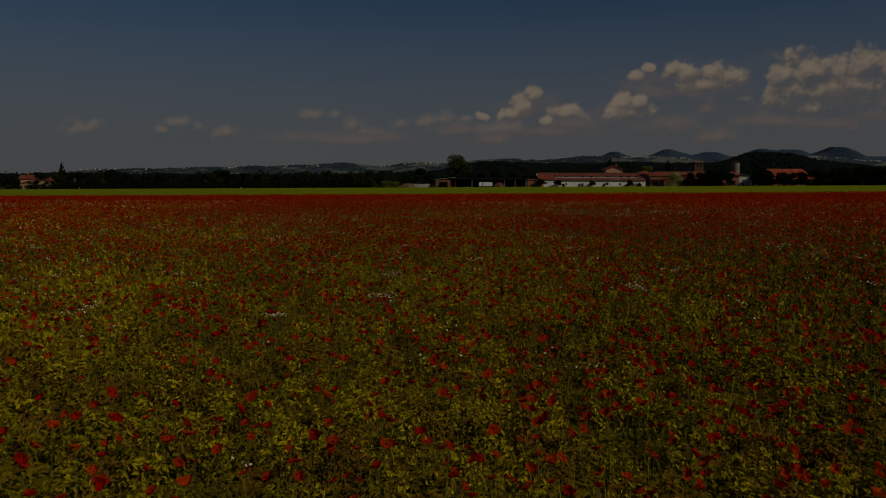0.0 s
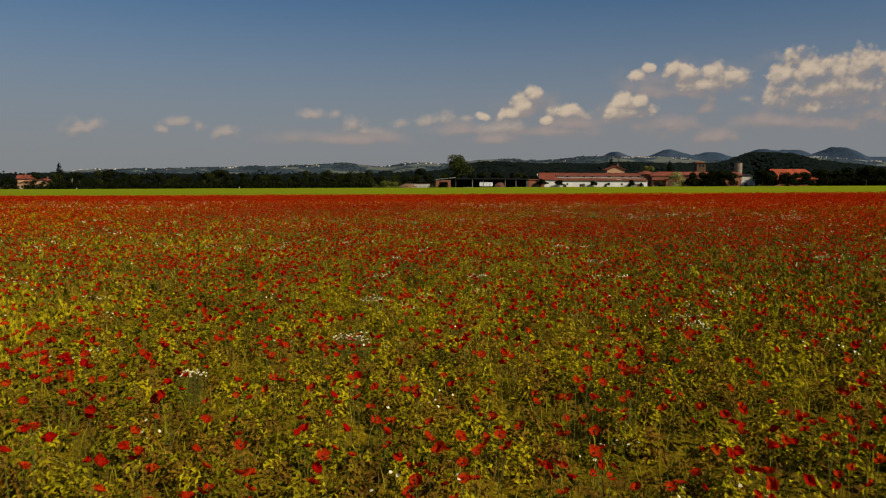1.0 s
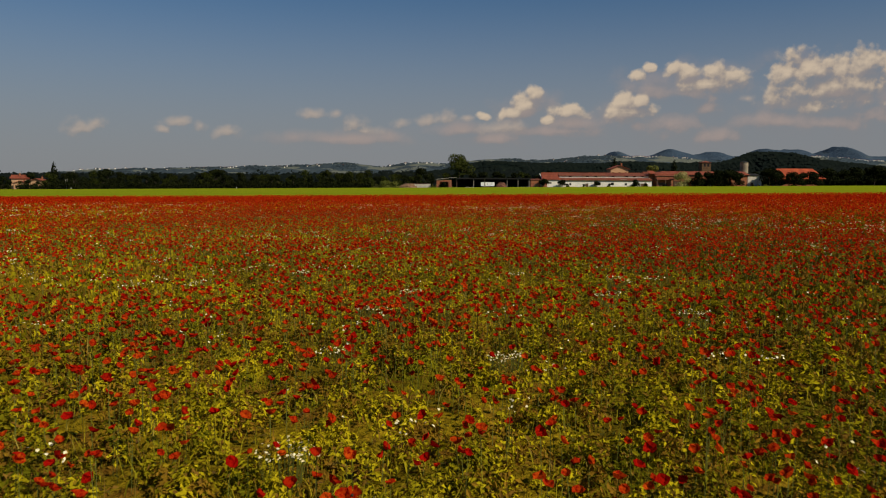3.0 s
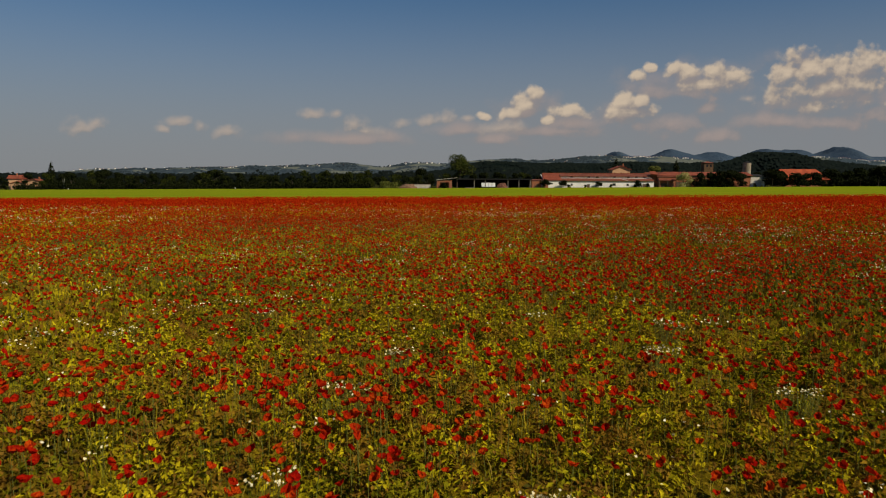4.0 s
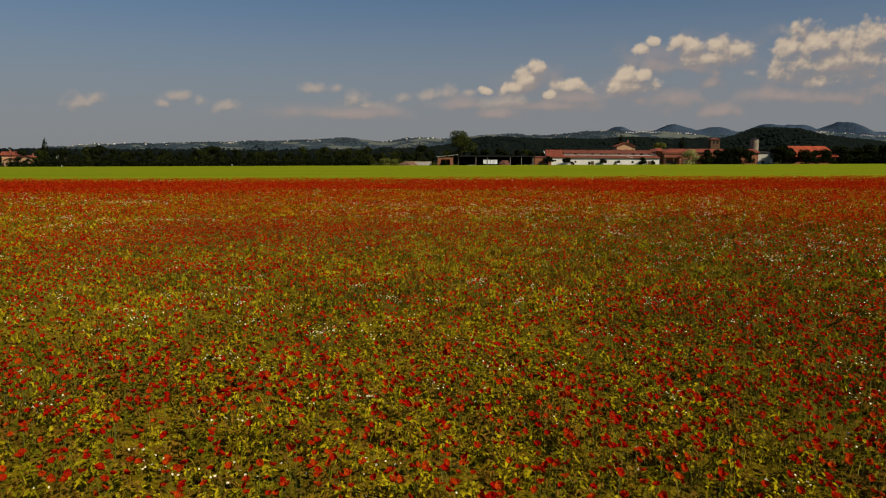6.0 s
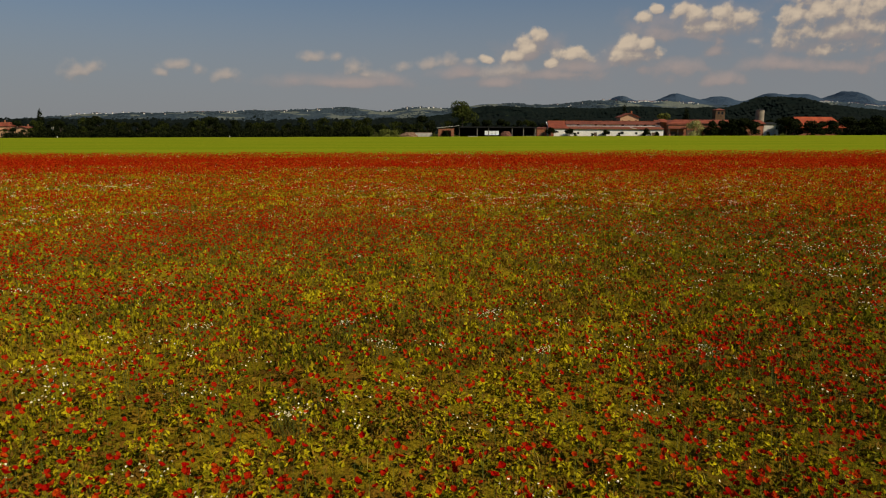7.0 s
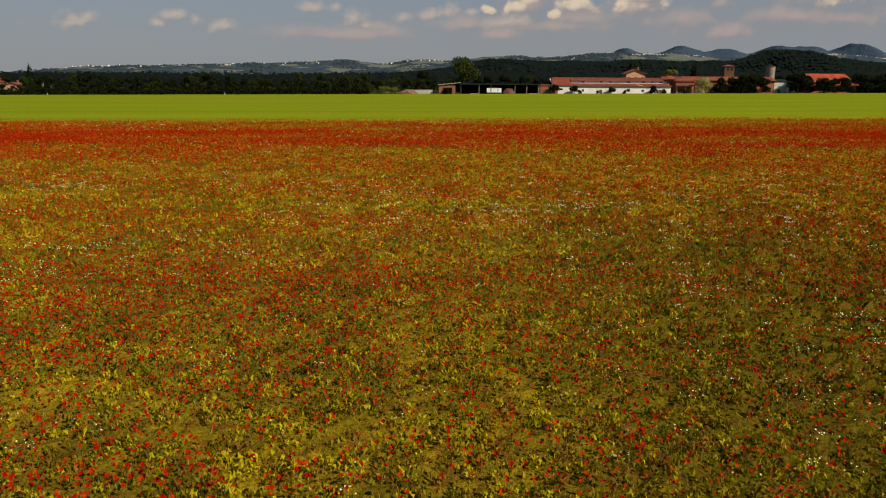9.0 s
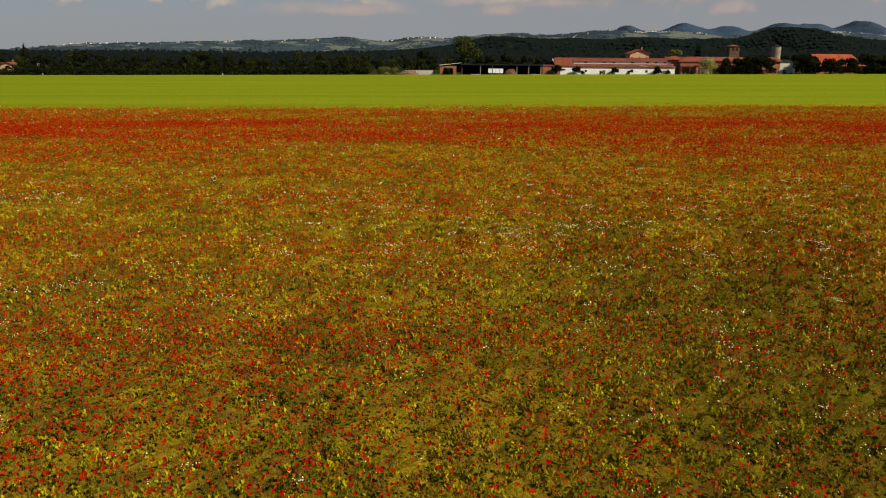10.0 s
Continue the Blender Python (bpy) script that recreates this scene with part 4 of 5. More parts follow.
def build_sheds():
    """Brick hut, open pole shed and what stands in it."""
    h = farm_root("hut", "small open-fronted brick hut with a pitched sheet roof", "hut", -3.9, 404.0, 0.15)
    part("front_wall", wall(bmesh.new(), 0, 8.0, 0, 4.5, 0, 0.35, ((1.7, 6.4, 0.1, 3.6),)), M["brick"], h)
    part("side_wall", box(bmesh.new(), 0, 0.35, 0.36, 6.09, 0, 4.4), M["brick"], h)
    part("side_wall", box(bmesh.new(), 7.65, 8.0, 0.36, 6.09, 0, 4.7), M["brick"], h)
    part("back_wall", box(bmesh.new(), 0.36, 7.64, 6.1, 6.5, 0, 4.4), M["brick"], h)
    part("roof", slab(bmesh.new(), ((-0.5, -0.6, 4.95), (10.6, -0.6, 6.1), (10.6, 7, 6.1), (-0.5, 7, 4.95)), 0.18), M["concrete"], h, "pale fibre-cement roof edge")
    s = farm_root("open_shed", "long open-fronted farm shed with a dark roof", "shed", 6.8, 405.0, 0.1)
    part("roof", slab(bmesh.new(), ((-0.2, -0.8, 5.5), (39.4, -0.8, 5.5), (39.4, 12.0, 5.2), (-0.2, 12.0, 5.2)), 0.25), M["sheet"], s, "dark corrugated roof")
    part("back_wall", box(bmesh.new(), 0, 39.2, 11.5, 11.8, 0, 4.9), M["sheet"], s)
    part("fascia", box(bmesh.new(), -0.2, 39.4, -0.95, -0.82, 4.9, 5.5), M["sheet"], s)
    for x in (0, 38.9):
        part("side_wall", box(bmesh.new(), x, x + 0.3, 0, 11.45, 0, 4.9), M["timber"], s)
    for x in (9.1, 15.0, 26.9, 32.7, 38.6):
        part("post", box(bmesh.new(), x - 0.18, x + 0.18, -0.4, -0.05, 0, 5.2), M["post"], s, "grey concrete post")
    c = farm_root("trailer", "white box trailer parked under the shed", "trailer", 19.8, 404.8)
    part("body", box(bmesh.new(), 0, 7.2, 0, 2.4, 1.0, 3.1), M["white_paint"], c)
    for x in (1.75, 3.55, 5.35):
        part("panel_rib", box(bmesh.new(), x, x + 0.1, -0.05, -0.003, 1.05, 3.05), M["sheet"], c)
    part("chassis", box(bmesh.new(), 0.2, 7.0, 0.3, 2.1, 0.7, 0.99), M["rust"], c)
    for x in (1.2, 5.6, 6.5):
        bm = bmesh.new()
        bmesh.ops.create_cone(bm, cap_ends=True, segments=16, radius1=0.48, radius2=0.48, depth=0.28, matrix=Matrix.Translation((x, 0.25, 0.48)) @ Matrix.Rotation(radians(90), 4, "X"))
        part("wheel", bm, M["dark_glass"], c)
    r = np.random.default_rng(3)
    heap = farm_root("straw_heap", "rust-brown heap of old straw under the shed", "heap", 30.6, 405.8)
    mound(heap, r, 2.9, 2.2, 2.9, M["rust"])
    for x0, x1, z in ((11.2, 15.8, 0.55), (17.3, 24.8, 0.35), (40.5, 45.5, 0.5)):
        w = farm_root("low_wall", "low pale concrete wall at the field edge", "wall", x0, 402.2)
        part("wall", box(bmesh.new(), 0, x1 - x0, 0, 0.4, -0.2, z), M["concrete"], w)
    k = farm_root("brick_hut", "small brick outbuilding at the end of the shed", "hut", 46.3, 405.0, 0.15)
    part("walls", wall(bmesh.new(), 0, 5.2, 0, 4.3, 0, 0.35, ((2.2, 3.6, 0.1, 2.2),)), M["brick"], k)
    part("door", box(bmesh.new(), 2.24, 3.56, 0.12, 0.2, 0.1, 2.16), M["timber"], k)
    part("back", box(bmesh.new(), 0, 5.2, 0.36, 5.0, 0, 4.25), M["brick"], k)
    part("roof", slab(bmesh.new(), ((-0.2, -0.3, 4.5), (5.4, -0.3, 4.5), (5.4, 5.2, 5.0), (-0.2, 5.2, 5.0)), 0.15), M["roof_old"], k)


def mound(root, r, rx, ry, h, mat):
    bm = bmesh.new()
    bmesh.ops.create_icosphere(bm, subdivisions=4, radius=1.0)
    for v in bm.verts:
        j = 1 + 0.22 * noise.noise(v.co * 2.3 + Vector((r.random() * 0.02, 3, 1))) + 0.10 * noise.noise(v.co * 7)
        v.co = Vector((v.co.x * rx * j, v.co.y * ry * j, max(-0.1, v.co.z * h * j)))
    part("mound", bm, mat, root)


def build_left_things():
    r = np.random.default_rng(4)
    e = farm_root("earth_heap", "bare brown earth heap beside the shrubs", "heap", -19.0, 402.0)
    mound(e, r, 4.6, 2.5, 2.5, M["soil"])
    w = farm_root("yard_wall", "low pale plastered yard wall", "wall", -19.5, 407.0, 0.1)
    part("wall", box(bmesh.new(), 0, 12.4, 0, 0.4, 0, 2.5), M["concrete"], w)
    part("coping", box(bmesh.new(), -0.1, 12.5, -0.08, 0.48, 2.504, 2.62), M["roof_old"], w)
    p = farm_root("track", "pale gravel farm track along the field", "track", -44.0, 399.5)
    part("surface", slab(bmesh.new(), ((0, 0, 0.10), (39, 0, 0.10 + lift(-5, 399.5) - lift(-44, 399.5)), (39, 3.0, 0.12 + lift(-5, 402) - lift(-44, 399.5)), (0, 3.0, 0.12)), 0.3), M["gravel"], p)
    tagged(p, kind="structure")
    build_villa(-235.5, 438.0, 8.5, 9.0, 4.6, 1.5, "ochre farmhouse with a red roof among trees", 0.15)
    build_villa(-257.0, 452.0, 13.0, 9.0, 6.6, 1.8, "ochre farmhouse with a long red roof", -1.2)
    build_villa(-248.5, 444.0, 7.0, 7.0, 3.6, 1.3, "small ochre cottage behind the trees", 0.2)


build_long_barn()
build_brick_barn()
build_gate_house()
build_right_barn()
build_white_shed()
build_silo()
build_dovecote()
build_villa(99.8, 432.0, 10.0, 9.0, 10.2, 2.0, "tall ochre farmhouse behind the barn with a low gable")
build_sheds()
build_left_things()


def build_villages():
    """Far villages on the slopes: small houses, built once and set out over the hills."""
    h = new("village_house")
    tagged(h, "small pale house in a far hillside village", "house", "village houses")
    part("wall", box(bmesh.new(), -5, 5, -4, 4, -4, 6), M["plaster"], h)
    bm = bmesh.new()
    slab(bm, ((-5.5, -4.6, 5.9), (5.5, -4.6, 5.9), (5.5, 0, 8.2), (-5.5, 0, 8.2)), 0.3)
    part("roof", bm, M["roof_old"], h)
    part("roof", slab(bmesh.new(), ((5.5, 4.6, 5.9), (-5.5, 4.6, 5.9), (-5.5, 0, 8.2), (5.5, 0, 8.2)), 0.3), M["roof_old"], h)
    r = np.random.default_rng(12)
    spots = []
    for hill, cx, cy, wx, wy, count in ((HILL_LOW, 740, 2960, 80, 25, 60), (HILL_LOW, 900, 2950, 60, 30, 18), (HILL_LOW, -1290, 2930, 160, 40, 34), (HILL_LOW, -870, 2930, 150, 40, 22),
                                        (HILL_LOW, -90, 2930, 60, 30, 10), (HILL_LOW, 1440, 2950, 70, 30, 60), (HILL_LOW, 1640, 2940, 70, 35, 50), (HILL_LOW, 480, 2930, 80, 40, 8), (HILL_LOW, -420, 2930, 160, 40, 12)):
        gx, gy, gz = hill
        for _ in range(count):
            x, y = cx + r.normal() * wx, cy + r.normal() * wy
            i = int(np.argmin(np.abs(gx[0] - x)))
            j = int(np.argmin(np.abs(gy[:, 0] - y)))
            spots.append((float(gx[0, i]) + r.normal() * 2, float(gy[j, 0]), float(gz[j, i]) + 1.0, 0.5 + 0.45 * r.random(), r.normal() * 0.5))
    for k, (x, y, z, s, a) in enumerate(spots):
        m = at(x, y, s, a, z)
        if k == 0:
            put(h, m)
        else:
            copy_thing(h, m)


build_villages()


# ---- the poppy meadow ----
def nearness(x, y):
    """How close the flight comes to a spot of the meadow, in metres."""
    return np.maximum.reduce([np.abs(x) / 0.62, np.interp(y, [0, 18, 45], [4.4, 5.0, 11.0]), y - 36.0])


def scatter(seed, density, y0=2.5, y1=EDGE):
    """Random spots (x, y) of the meadow, density(x, y) to the square metre."""
    r = np.random.default_rng(seed)
    out = []
    for a in np.arange(y0, y1 + 4, 2.0):
        half = 3.5 + 0.66 * (a + 2)
        for s in np.linspace(-1, 1, 9)[:-1]:
            lo, hi = s * half, (s + 0.25) * half
            probe = np.random.default_rng(1).random((60, 2))
            peak = float(np.max(density(lo + probe[:, 0] * (hi - lo), a + probe[:, 1] * 2))) * 1.15
            n = r.poisson(max(peak, 0) * (hi - lo) * 2.0)
            x, y = lo + r.random(n) * (hi - lo), a + r.random(n) * 2
            ok = (r.random(n) * peak < density(x, y)) & (y < edge_at(x) + 0.5)
            out.append(np.stack([x[ok], y[ok]], 1))
    return np.concatenate(out)


patch_a, patch_b, patch_c, patch_d = Grain(11, 5.0), Grain(12, 1.1), Grain(13, 14.0), Grain(14, 0.45)
streak_a = Grain(15, 3.2)


def canopy(x, y):
    """Height of the leaves over the ground."""
    return 0.08 + 0.12 * patch_a(x, y) + 0.20 * patch_b(x, y) + 0.10 * patch_d(x, y)


def poppy_rate(x, y):
    """Poppies to the square metre: patches, with a dense belt towards the far edge."""
    belt = np.interp(y, [0, 9, 15, 19, 26, 36, 50, 85, 100, 108, 128, 136, 150, 165], [8.0, 9.5, 15.0, 11.0, 12.0, 22.0, 18.0, 17.0, 24.0, 42.0, 42.0, 20.0, 12.0, 8.0])
    streak = streak_a(x * 0.22, y) ** 1.6
    return belt * (0.03 + 0.75 * patch_b(x, y) ** 1.6 + 1.9 * streak + 0.35 * patch_c(x * 0.5, y))


def leaf_rate(d):
    """Leaves to the square metre."""
    return np.where(d < 9.0, 920 * (5.0 / d) ** 1.5, 381 * (9.0 / d) ** 1.46)


def plant_rate(d):
    """Herbs to the square metre; further off one stands for several."""
    return 13.0 * np.minimum(1.0, (9.0 / d) ** 0.85)


def leaf_faces(c, along, face, long, wide, near):
    """Pointed leaves on the middle c: bent quads where near, single slips elsewhere."""
    side = unit(np.cross(along, face))
    up = np.cross(side, along)
    long, wide = long[:, None], wide[:, None]
    q = np.stack([c - along * long, c + side * wide + up * wide * 0.3, c + along * long - up * long * 0.25, c - side * wide + up * wide * 0.3], 1)[near].reshape(-1, 3)
    t = np.stack([c - along * long, c + side * wide * 1.7 + along * long * 0.1, c + along * long * 1.1 - side * wide * 0.6], 1)[~near].reshape(-1, 3)
    return np.concatenate([q, t]), [np.arange(len(q)).reshape(-1, 4), len(q) + np.arange(len(t)).reshape(-1, 3)]


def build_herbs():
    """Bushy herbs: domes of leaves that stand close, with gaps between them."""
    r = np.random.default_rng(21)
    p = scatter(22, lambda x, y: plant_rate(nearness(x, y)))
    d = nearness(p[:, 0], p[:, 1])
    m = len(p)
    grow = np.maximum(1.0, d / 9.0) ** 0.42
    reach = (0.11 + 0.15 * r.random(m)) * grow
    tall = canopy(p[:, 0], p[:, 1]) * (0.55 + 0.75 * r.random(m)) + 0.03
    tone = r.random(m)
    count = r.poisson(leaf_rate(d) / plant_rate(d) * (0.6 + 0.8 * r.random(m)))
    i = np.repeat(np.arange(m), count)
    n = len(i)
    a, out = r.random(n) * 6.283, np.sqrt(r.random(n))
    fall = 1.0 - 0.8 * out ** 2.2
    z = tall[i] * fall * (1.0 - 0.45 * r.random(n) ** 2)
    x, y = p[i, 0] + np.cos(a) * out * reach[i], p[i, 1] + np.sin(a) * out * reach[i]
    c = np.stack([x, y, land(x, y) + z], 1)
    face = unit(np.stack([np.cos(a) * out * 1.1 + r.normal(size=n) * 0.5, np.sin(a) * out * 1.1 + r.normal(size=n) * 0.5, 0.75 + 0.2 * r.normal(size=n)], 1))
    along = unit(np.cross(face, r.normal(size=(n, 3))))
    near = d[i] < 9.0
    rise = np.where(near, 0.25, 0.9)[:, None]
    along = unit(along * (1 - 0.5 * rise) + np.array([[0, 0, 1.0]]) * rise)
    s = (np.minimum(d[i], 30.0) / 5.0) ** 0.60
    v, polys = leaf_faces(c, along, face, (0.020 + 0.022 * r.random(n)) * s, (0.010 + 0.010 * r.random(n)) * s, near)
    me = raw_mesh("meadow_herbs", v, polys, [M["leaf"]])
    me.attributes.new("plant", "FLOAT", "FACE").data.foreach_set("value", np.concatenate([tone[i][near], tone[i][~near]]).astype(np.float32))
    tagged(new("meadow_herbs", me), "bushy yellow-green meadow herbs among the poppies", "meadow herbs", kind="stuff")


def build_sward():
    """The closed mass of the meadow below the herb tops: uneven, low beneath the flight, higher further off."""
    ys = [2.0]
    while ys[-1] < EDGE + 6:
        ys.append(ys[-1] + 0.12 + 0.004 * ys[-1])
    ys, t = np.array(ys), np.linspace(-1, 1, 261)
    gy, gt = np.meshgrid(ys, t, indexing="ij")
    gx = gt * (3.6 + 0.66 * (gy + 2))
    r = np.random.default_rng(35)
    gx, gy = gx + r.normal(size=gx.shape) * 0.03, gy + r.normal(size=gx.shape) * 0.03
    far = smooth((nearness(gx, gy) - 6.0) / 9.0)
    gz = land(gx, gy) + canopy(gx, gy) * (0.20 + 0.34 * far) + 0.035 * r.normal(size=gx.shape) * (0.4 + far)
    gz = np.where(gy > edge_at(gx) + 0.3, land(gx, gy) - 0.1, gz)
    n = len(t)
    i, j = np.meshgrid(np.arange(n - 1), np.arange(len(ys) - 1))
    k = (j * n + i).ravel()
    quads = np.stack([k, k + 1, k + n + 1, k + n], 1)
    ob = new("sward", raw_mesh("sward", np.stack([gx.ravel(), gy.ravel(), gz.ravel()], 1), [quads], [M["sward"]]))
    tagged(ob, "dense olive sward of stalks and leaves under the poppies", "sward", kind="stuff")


def build_undergrowth():
    """Low leaves on the ground between the herbs."""
    r = np.random.default_rng(31)
    p = scatter(32, lambda x, y: 0.08 * leaf_rate(nearness(x, y)))
    d = nearness(p[:, 0], p[:, 1])
    n = len(p)
    c = np.stack([p[:, 0], p[:, 1], land(p[:, 0], p[:, 1]) + 0.01 + 0.09 * r.random(n) ** 1.5], 1)
    face = unit(np.stack([r.normal(size=n) * 0.5, r.normal(size=n) * 0.5, np.ones(n)], 1))
    along = unit(np.cross(face, r.normal(size=(n, 3))))
    s = (d / 5.0) ** 0.50
    v, polys = leaf_faces(c, along, face, (0.025 + 0.030 * r.random(n)) * s, (0.012 + 0.014 * r.random(n)) * s, d < 9.0)
    me = raw_mesh("low_leaves", v, polys, [M["low_leaf"]])
    tagged(new("low_leaves", me), "low dull green leaves close to the soil", "low plants", kind="stuff")


def build_blades():
    """Grass: tapered bent blades close by, single slips further off."""
    r = np.random.default_rng(23)
    p = scatter(24, lambda x, y: 0.07 * leaf_rate(nearness(x, y)))
    d = nearness(p[:, 0], p[:, 1])
    n = len(p)
    s = (np.minimum(d, 30.0) / 5.0) ** 0.53
    base = np.stack([p[:, 0], p[:, 1], land(p[:, 0], p[:, 1])], 1)
    tall = canopy(p[:, 0], p[:, 1]) * (0.7 + 0.5 * r.random(n))
    lean = r.normal(size=(n, 2)) * 0.30
    a = r.random(n) * 6.283
    side = np.stack([np.cos(a), np.sin(a), np.zeros(n)], 1) * ((0.0024 + 0.0035 * r.random(n)) * s)[:, None]
    mid = base + np.stack([lean[:, 0] * tall * 0.35, lean[:, 1] * tall * 0.35, tall * 0.6], 1)
    tip = base + np.stack([lean[:, 0] * tall, lean[:, 1] * tall, tall], 1)
    near = d < 9.0
    q = np.stack([base - side * 0.8, base + side * 0.8, mid + side, mid - side, tip], 1)[near].reshape(-1, 3)
    t = np.stack([base + (mid - base) * 0.5 - side * 1.2, base + (mid - base) * 0.5 + side * 1.2, tip], 1)[~near].reshape(-1, 3)
    k = np.arange(int(near.sum()))[:, None] * 5
    polys = [k + np.array([[0, 1, 2, 3]]), k + np.array([[3, 2, 4]]), len(q) + np.arange(len(t)).reshape(-1, 3)]
    ob = new("grass", raw_mesh("grass", np.concatenate([q, t]), polys, [M["blade"]]))
    tagged(ob, "thin green and straw-coloured meadow grass", "grass", kind="stuff")


def rims(r, n, loose=0.5):
    """Axes of n open flowers, tilted towards the light by chance."""
    axis = unit(np.stack([r.normal(size=n) * loose + 0.12, r.normal(size=n) * loose - 0.2, np.ones(n)], 1))
    u = unit(np.cross(axis, r.normal(size=(n, 3))))
    return axis, u, np.cross(axis, u)


def bowls(c, radius, axis, u, w, rings, r):
    """Cupped flowers: a heart point and rings (reach, rise, count); returns points and triangles."""
    n = len(c)
    pts = [c[:, None, :]]
    tris, start, last = [], 1, None
    for reach, rise, count in rings:
        ang = np.arange(count) / count * 6.283
        wob = 1 + 0.16 * r.normal(size=(n, count))
        cr = (np.cos(ang)[None, :] * wob * reach * radius[:, None])[:, :, None]
        sr = (np.sin(ang)[None, :] * wob * reach * radius[:, None])[:, :, None]
        up = ((rise + 0.14 * r.normal(size=(n, count))) * radius[:, None])[:, :, None]
        pts.append(c[:, None, :] + cr * u[:, None, :] + sr * w[:, None, :] + up * axis[:, None, :])
        idx = np.arange(count)
        if last is None:
            tris += [(0, start + i, start + (i + 1) % count) for i in idx]
        else:
            ls, lc = last
            f = count // lc
            for i in range(lc):
                j = (i + 1) % lc
                o = start + i * f
                for q in range(f):
                    tris.append((ls + i, o + q, start + (i * f + q + 1) % count))
                tris.append((ls + i, start + ((i + 1) * f) % count, ls + j))
        last, start = (start, count), start + count
    v = np.concatenate(pts, 1)
    t = np.asarray(tris)
    k = v.shape[1]
    return v.reshape(-1, 3), (t[None] + (np.arange(n) * k)[:, None, None]).reshape(-1, 3)


CLOSE = (1.75, 4.3, 15.5)     # half width and stretch of the strip where each poppy stands alone


def build_poppies():
    r = np.random.default_rng(25)
    p = scatter(26, lambda x, y: poppy_rate(x, y) * np.minimum(1.0, (24.0 / np.minimum(nearness(x, y), 65.0)) ** 1.12))
    twin = p[r.random(len(p)) < 0.42]
    p = np.concatenate([p, twin + r.normal(size=twin.shape) * 0.06])
    alone = (np.abs(p[:, 0]) < CLOSE[0]) & (p[:, 1] > CLOSE[1]) & (p[:, 1] < CLOSE[2])
    alone &= np.cumsum(alone) <= 300
    d = nearness(p[:, 0], p[:, 1])
    verts, tris, base = [], [], 0
    stems, sbase = [], 0
    for lo, hi, rings in ((0, 8, ((0.6, 0.10, 4), (1.0, 0.68, 8))), (8, 24, ((1.0, 0.75, 5),)), (24, 999, ())):
        q = p[(d >= lo) & (d < hi) & ~alone]
        dd = d[(d >= lo) & (d < hi) & ~alone]
        n = len(q)
        grow = np.maximum(1.0, (np.minimum(dd, 65.0) / 24.0) ** 0.66)
        top = land(q[:, 0], q[:, 1]) + canopy(q[:, 0], q[:, 1]) + 0.10 + 0.34 * r.random(n)
        c = np.stack([q[:, 0], q[:, 1], top], 1)
        axis, u, w = rims(r, n, 0.5 if lo < 24 else 0.9)
        radius = (0.030 + 0.017 * r.random(n)) * grow
        if rings:
            v, t = bowls(c, radius, axis, u, w, rings, r)
        else:
            g = radius[:, None]
            v = np.stack([c - u * g + axis * g * 0.5, c - w * g * 0.8, c + u * g + axis * g * 0.5, c + w * g * 0.9 + axis * g * 0.4], 1).reshape(-1, 3)
            k = np.arange(n)[:, None] * 4
            t = np.concatenate([k + np.array([[0, 1, 3]]), k + np.array([[1, 2, 3]])])
        verts.append(v)
        tris.append(t + base)
        base += len(v)
        if lo < 24:
            foot = np.stack([q[:, 0] + r.normal(size=n) * 0.03, q[:, 1] + r.normal(size=n) * 0.03, land(q[:, 0], q[:, 1])], 1)
            a = r.random(n) * 6.283
            side = np.stack([np.cos(a), np.sin(a), np.zeros(n)], 1) * 0.0022
            stems.append(np.stack([foot - side, foot + side, c + side, c - side], 1).reshape(-1, 3))
    ob = new("poppies", raw_mesh("poppies", np.concatenate(verts), [np.concatenate(tris)], [M["petal"]]))
    tagged(ob, "scarlet field poppies in open bloom over the meadow", "poppies", kind="stuff")
    s = np.concatenate(stems)
    st = new("poppy_stems", raw_mesh("poppy_stems", s, [np.arange(len(s)).reshape(-1, 4)], [M["stem"]]))
    tagged(st, "thin hairy green poppy stems", "stems", kind="stuff")
    build_single_poppies(p[alone])
    return len(p), int(alone.sum())


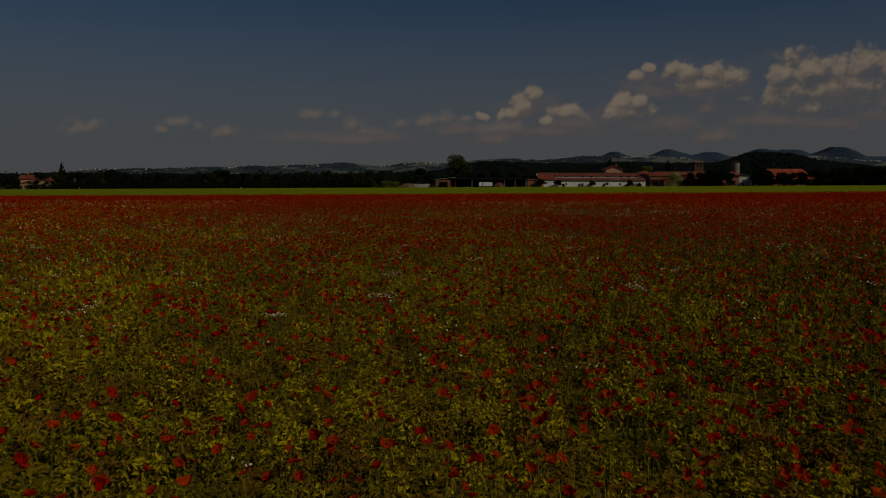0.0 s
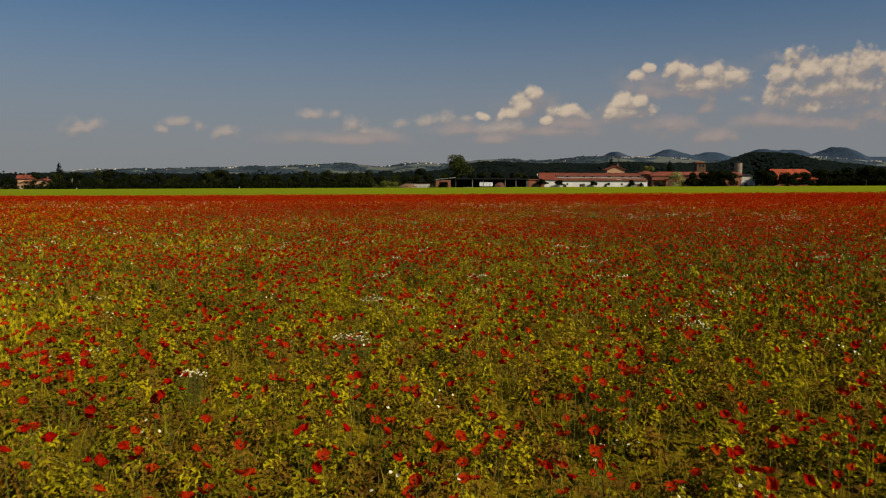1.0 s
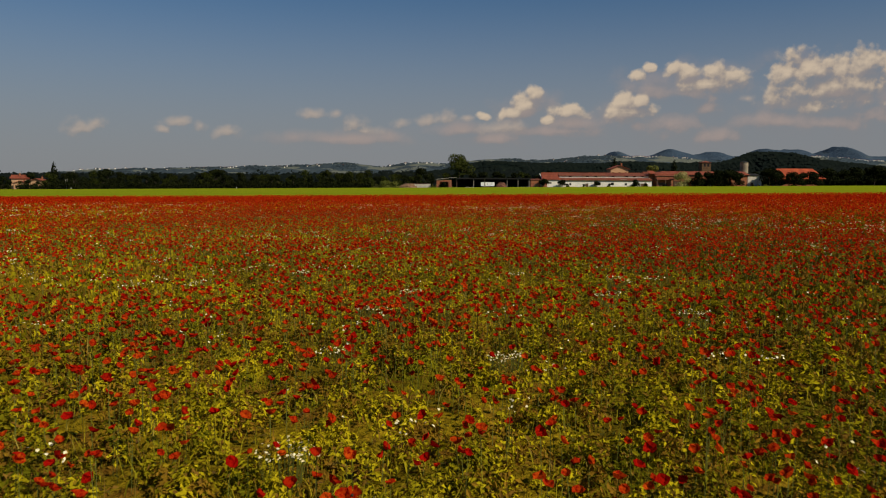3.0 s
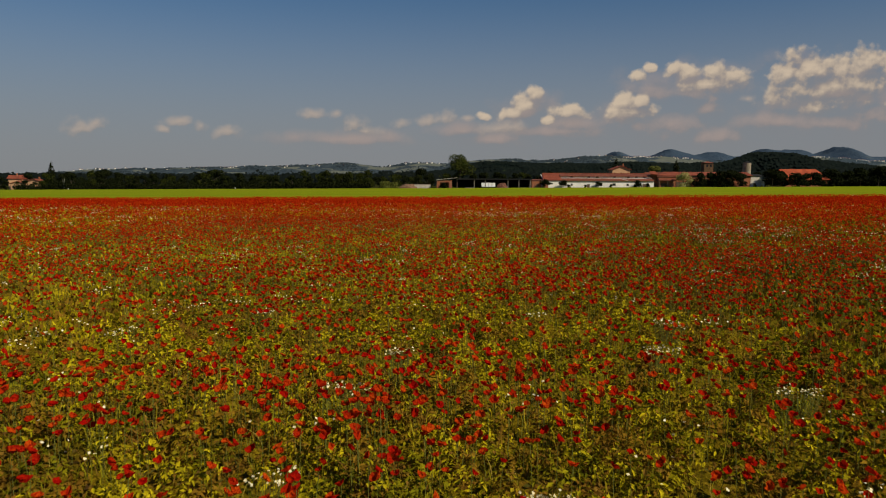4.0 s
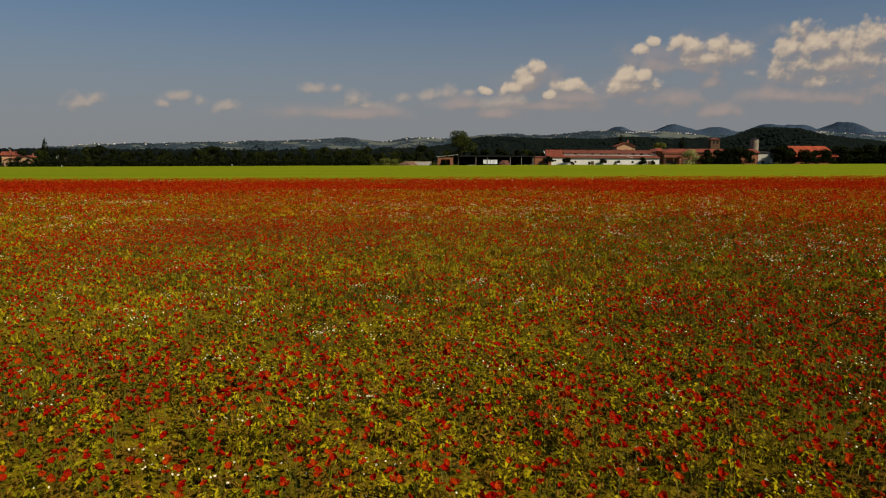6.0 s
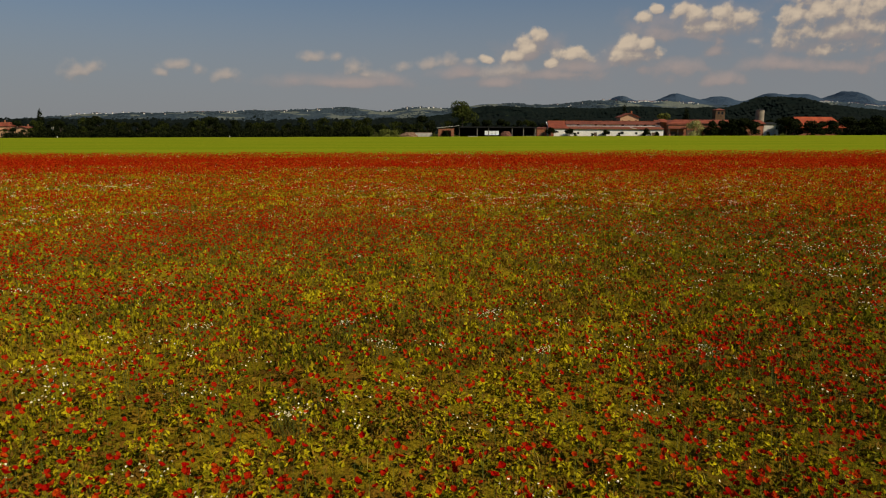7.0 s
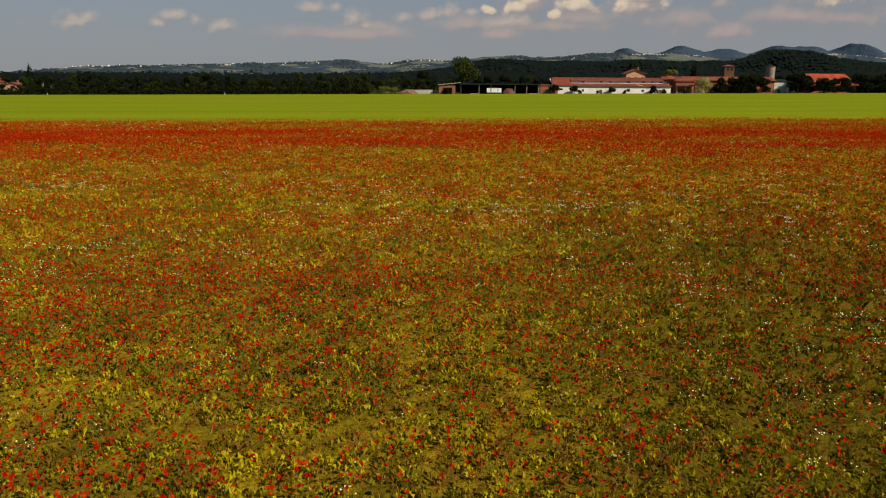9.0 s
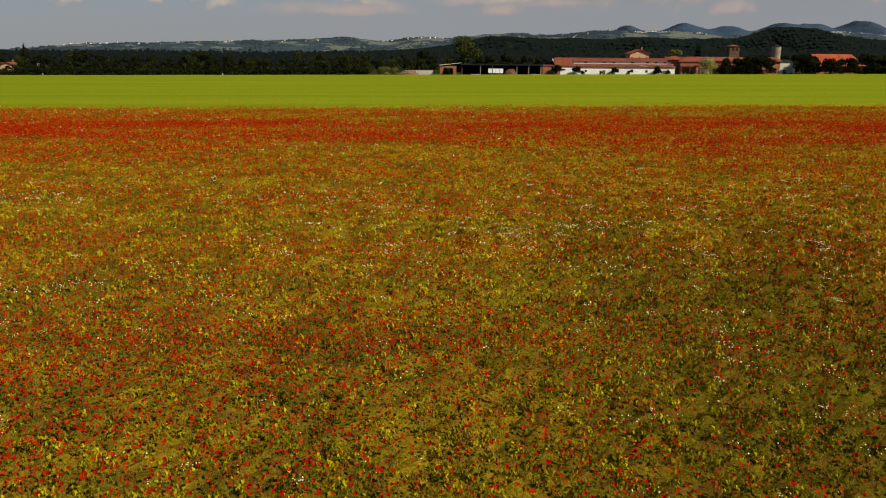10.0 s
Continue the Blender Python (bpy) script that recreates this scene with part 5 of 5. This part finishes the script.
def build_single_poppies(spots):
    """The poppies along the flight line, each a plant of its own."""
    r = np.random.default_rng(27)
    kinds = []
    for k in range(7):
        root = new("poppy")
        tagged(root, "scarlet field poppy on a thin stem" if k % 3 else "deep red field poppy with crumpled petals", "poppy", "poppies along the flight line")
        tall = 0.40 + 0.025 * k
        bm = bmesh.new()
        bend = Vector((r.normal() * 0.03, r.normal() * 0.03, tall * 0.55))
        pipe(bm, (0, 0, -0.02), bend, 0.003, 0.0025, 4)
        pipe(bm, bend, (0, 0, tall), 0.0025, 0.002, 4)
        part("stem", bm, M["stem"], root)
        axis, u, w = rims(r, 1)
        c = np.array([[0, 0, tall]])
        for q in range(4):
            a = q * 1.5708 + 0.3 * r.normal()
            side = np.cos(a) * u + np.sin(a) * w
            other = -np.sin(a) * u + np.cos(a) * w
            rad = (0.029 + 0.007 * r.random()) * (1.0 if q % 2 else 1.1)
            grid = []
            for i, (out, rise, half) in enumerate(((0.05, 0.0, 0.08), (0.45, 0.10, 0.52), (0.85, 0.38, 0.80), (1.06, 0.62, 0.55))):
                for j in (-1, -0.35, 0.35, 1):
                    crump = 0.05 * r.normal() * (i > 0)
                    grid.append((c + rad * (out * side + j * half * other + (rise + crump + 0.10 * abs(j)) * axis))[0])
            quads = np.array([[i * 4 + j, i * 4 + j + 1, i * 4 + j + 5, i * 4 + j + 4] for i in range(3) for j in range(3)])
            pt = new("petal", raw_mesh("petal", np.array(grid), [quads], [M["petal"]], soft=True))
            pt.parent = root
        bm = bmesh.new()
        bmesh.ops.create_icosphere(bm, subdivisions=1, radius=0.007, matrix=Matrix.Translation(Vector(c[0] + 0.008 * axis[0])))
        part("seed_pod", bm, M["pod"], root, "black heart")
        kinds.append(root)
    for i, (x, y) in enumerate(spots[:300].tolist()):
        k = i % 7
        s = 0.9 + 0.3 * r.random()
        m = at(x, y, s, r.random() * 6.28)
        if i < 7:
            put(kinds[k], m)
        else:
            copy_thing(kinds[k], m)


def daisy_rate(x, y):
    return 1.25 * np.clip(patch_c(x + 50, y * 1.3 + 20) * 2.6 - 0.6, 0.2, 2.0) * np.minimum(1.0, (20.0 / nearness(x, y)) ** 1.5)


def heads(r, c, radius, sides):
    axis, u, w = rims(r, len(c))
    return bowls(c, radius, axis, u, w, ((1.0, 0.02, sides),), r)


def clump_spots(r, x, y, count, reach):
    a, d = r.random(count) * 6.283, reach * np.sqrt(r.random(count))
    return x + np.cos(a) * d * 1.3, y + np.sin(a) * d


def build_daisies():
    r = np.random.default_rng(29)
    # clumps that stand out along the flight
    marks = [(3.55, 13.3), (-2.5, 10.9), (-1.07, 15.8), (-1.05, 12.7), (9.9, 22.4), (3.6, 25.0), (3.0, 23.4), (0.83, 18.8), (-0.94, 21.3), (-2.9, 25.8), (3.9, 21.5),
             (-1.26, 19.3), (-4.6, 24.4), (-0.47, 22.8), (0.95, 38.9), (1.75, 36.4), (-1.1, 36.9), (-1.95, 38.1), (-2.05, 33.5), (4.7, 36.5), (-4.8, 38.0), (12.6, 56.5)]
    for x, y in marks:
        root = new("daisy_clump")
        tagged(root, "clump of small white daisies among grass", "daisies", "daisy clumps")
        root.matrix_basis = Matrix.Translation((x, y, lift(x, y)))
        n = int(38 + 40 * r.random())
        px, py = clump_spots(r, 0, 0, n, 0.12 + 0.11 * r.random())
        pz = canopy(px + x, py + y) + 0.12 + 0.08 * r.random(n)
        c = np.stack([px, py, pz], 1)
        side = np.array([[0.0016, 0, 0]])
        foot = c * np.array([[0.6, 0.6, 0.0]])
        q = np.stack([foot - side, foot + side, c + side, c - side], 1).reshape(-1, 3)
        stem = new("stem", raw_mesh("stem", q, [np.arange(n * 4).reshape(-1, 4)], [M["stem"]]))
        v, t = heads(r, c, 0.009 + 0.005 * r.random(n), 8)
        bloom = new("bloom", raw_mesh("bloom", v, [t], [M["daisy"]]))
        v, t = heads(r, c + np.array([[0, 0, 0.004]]), np.full(n, 0.004), 5)
        eye = new("heart", raw_mesh("heart", v, [t], [M["daisy_eye"]]))
        tagged(eye, "yellow hearts")
        for ob in (stem, bloom, eye):
            ob.parent = root
            tagged(ob, kind="stuff")
    p = scatter(30, daisy_rate)
    near = nearness(p[:, 0], p[:, 1])
    xs, ys, rad = [], [], []
    for (x, y), d in zip(p.tolist(), near.tolist()):
        n = int(3 + 16 * r.random() ** 2) if d < 40 else int(3 + 8 * r.random() ** 2)
        a, b = clump_spots(r, x, y, n, 0.12 + 0.30 * r.random())
        xs.append(a), ys.append(b), rad.append((0.011 + 0.006 * r.random(n)) * max(1.0, (d / 14.0) ** 0.5))
    x, y, rad = np.concatenate(xs), np.concatenate(ys), np.concatenate(rad)
    c = np.stack([x, y, land(x, y) + canopy(x, y) + 0.10 + 0.08 * r.random(len(x))], 1)
    v, t = heads(r, c, rad, 6)
    ob = new("daisies", raw_mesh("daisies", v, [t], [M["daisy"]]))
    tagged(ob, "small white daisies scattered through the meadow", "daisies", kind="stuff")
    return len(x)


build_sward()
build_herbs()
build_undergrowth()
build_blades()
build_poppies()
build_daisies()
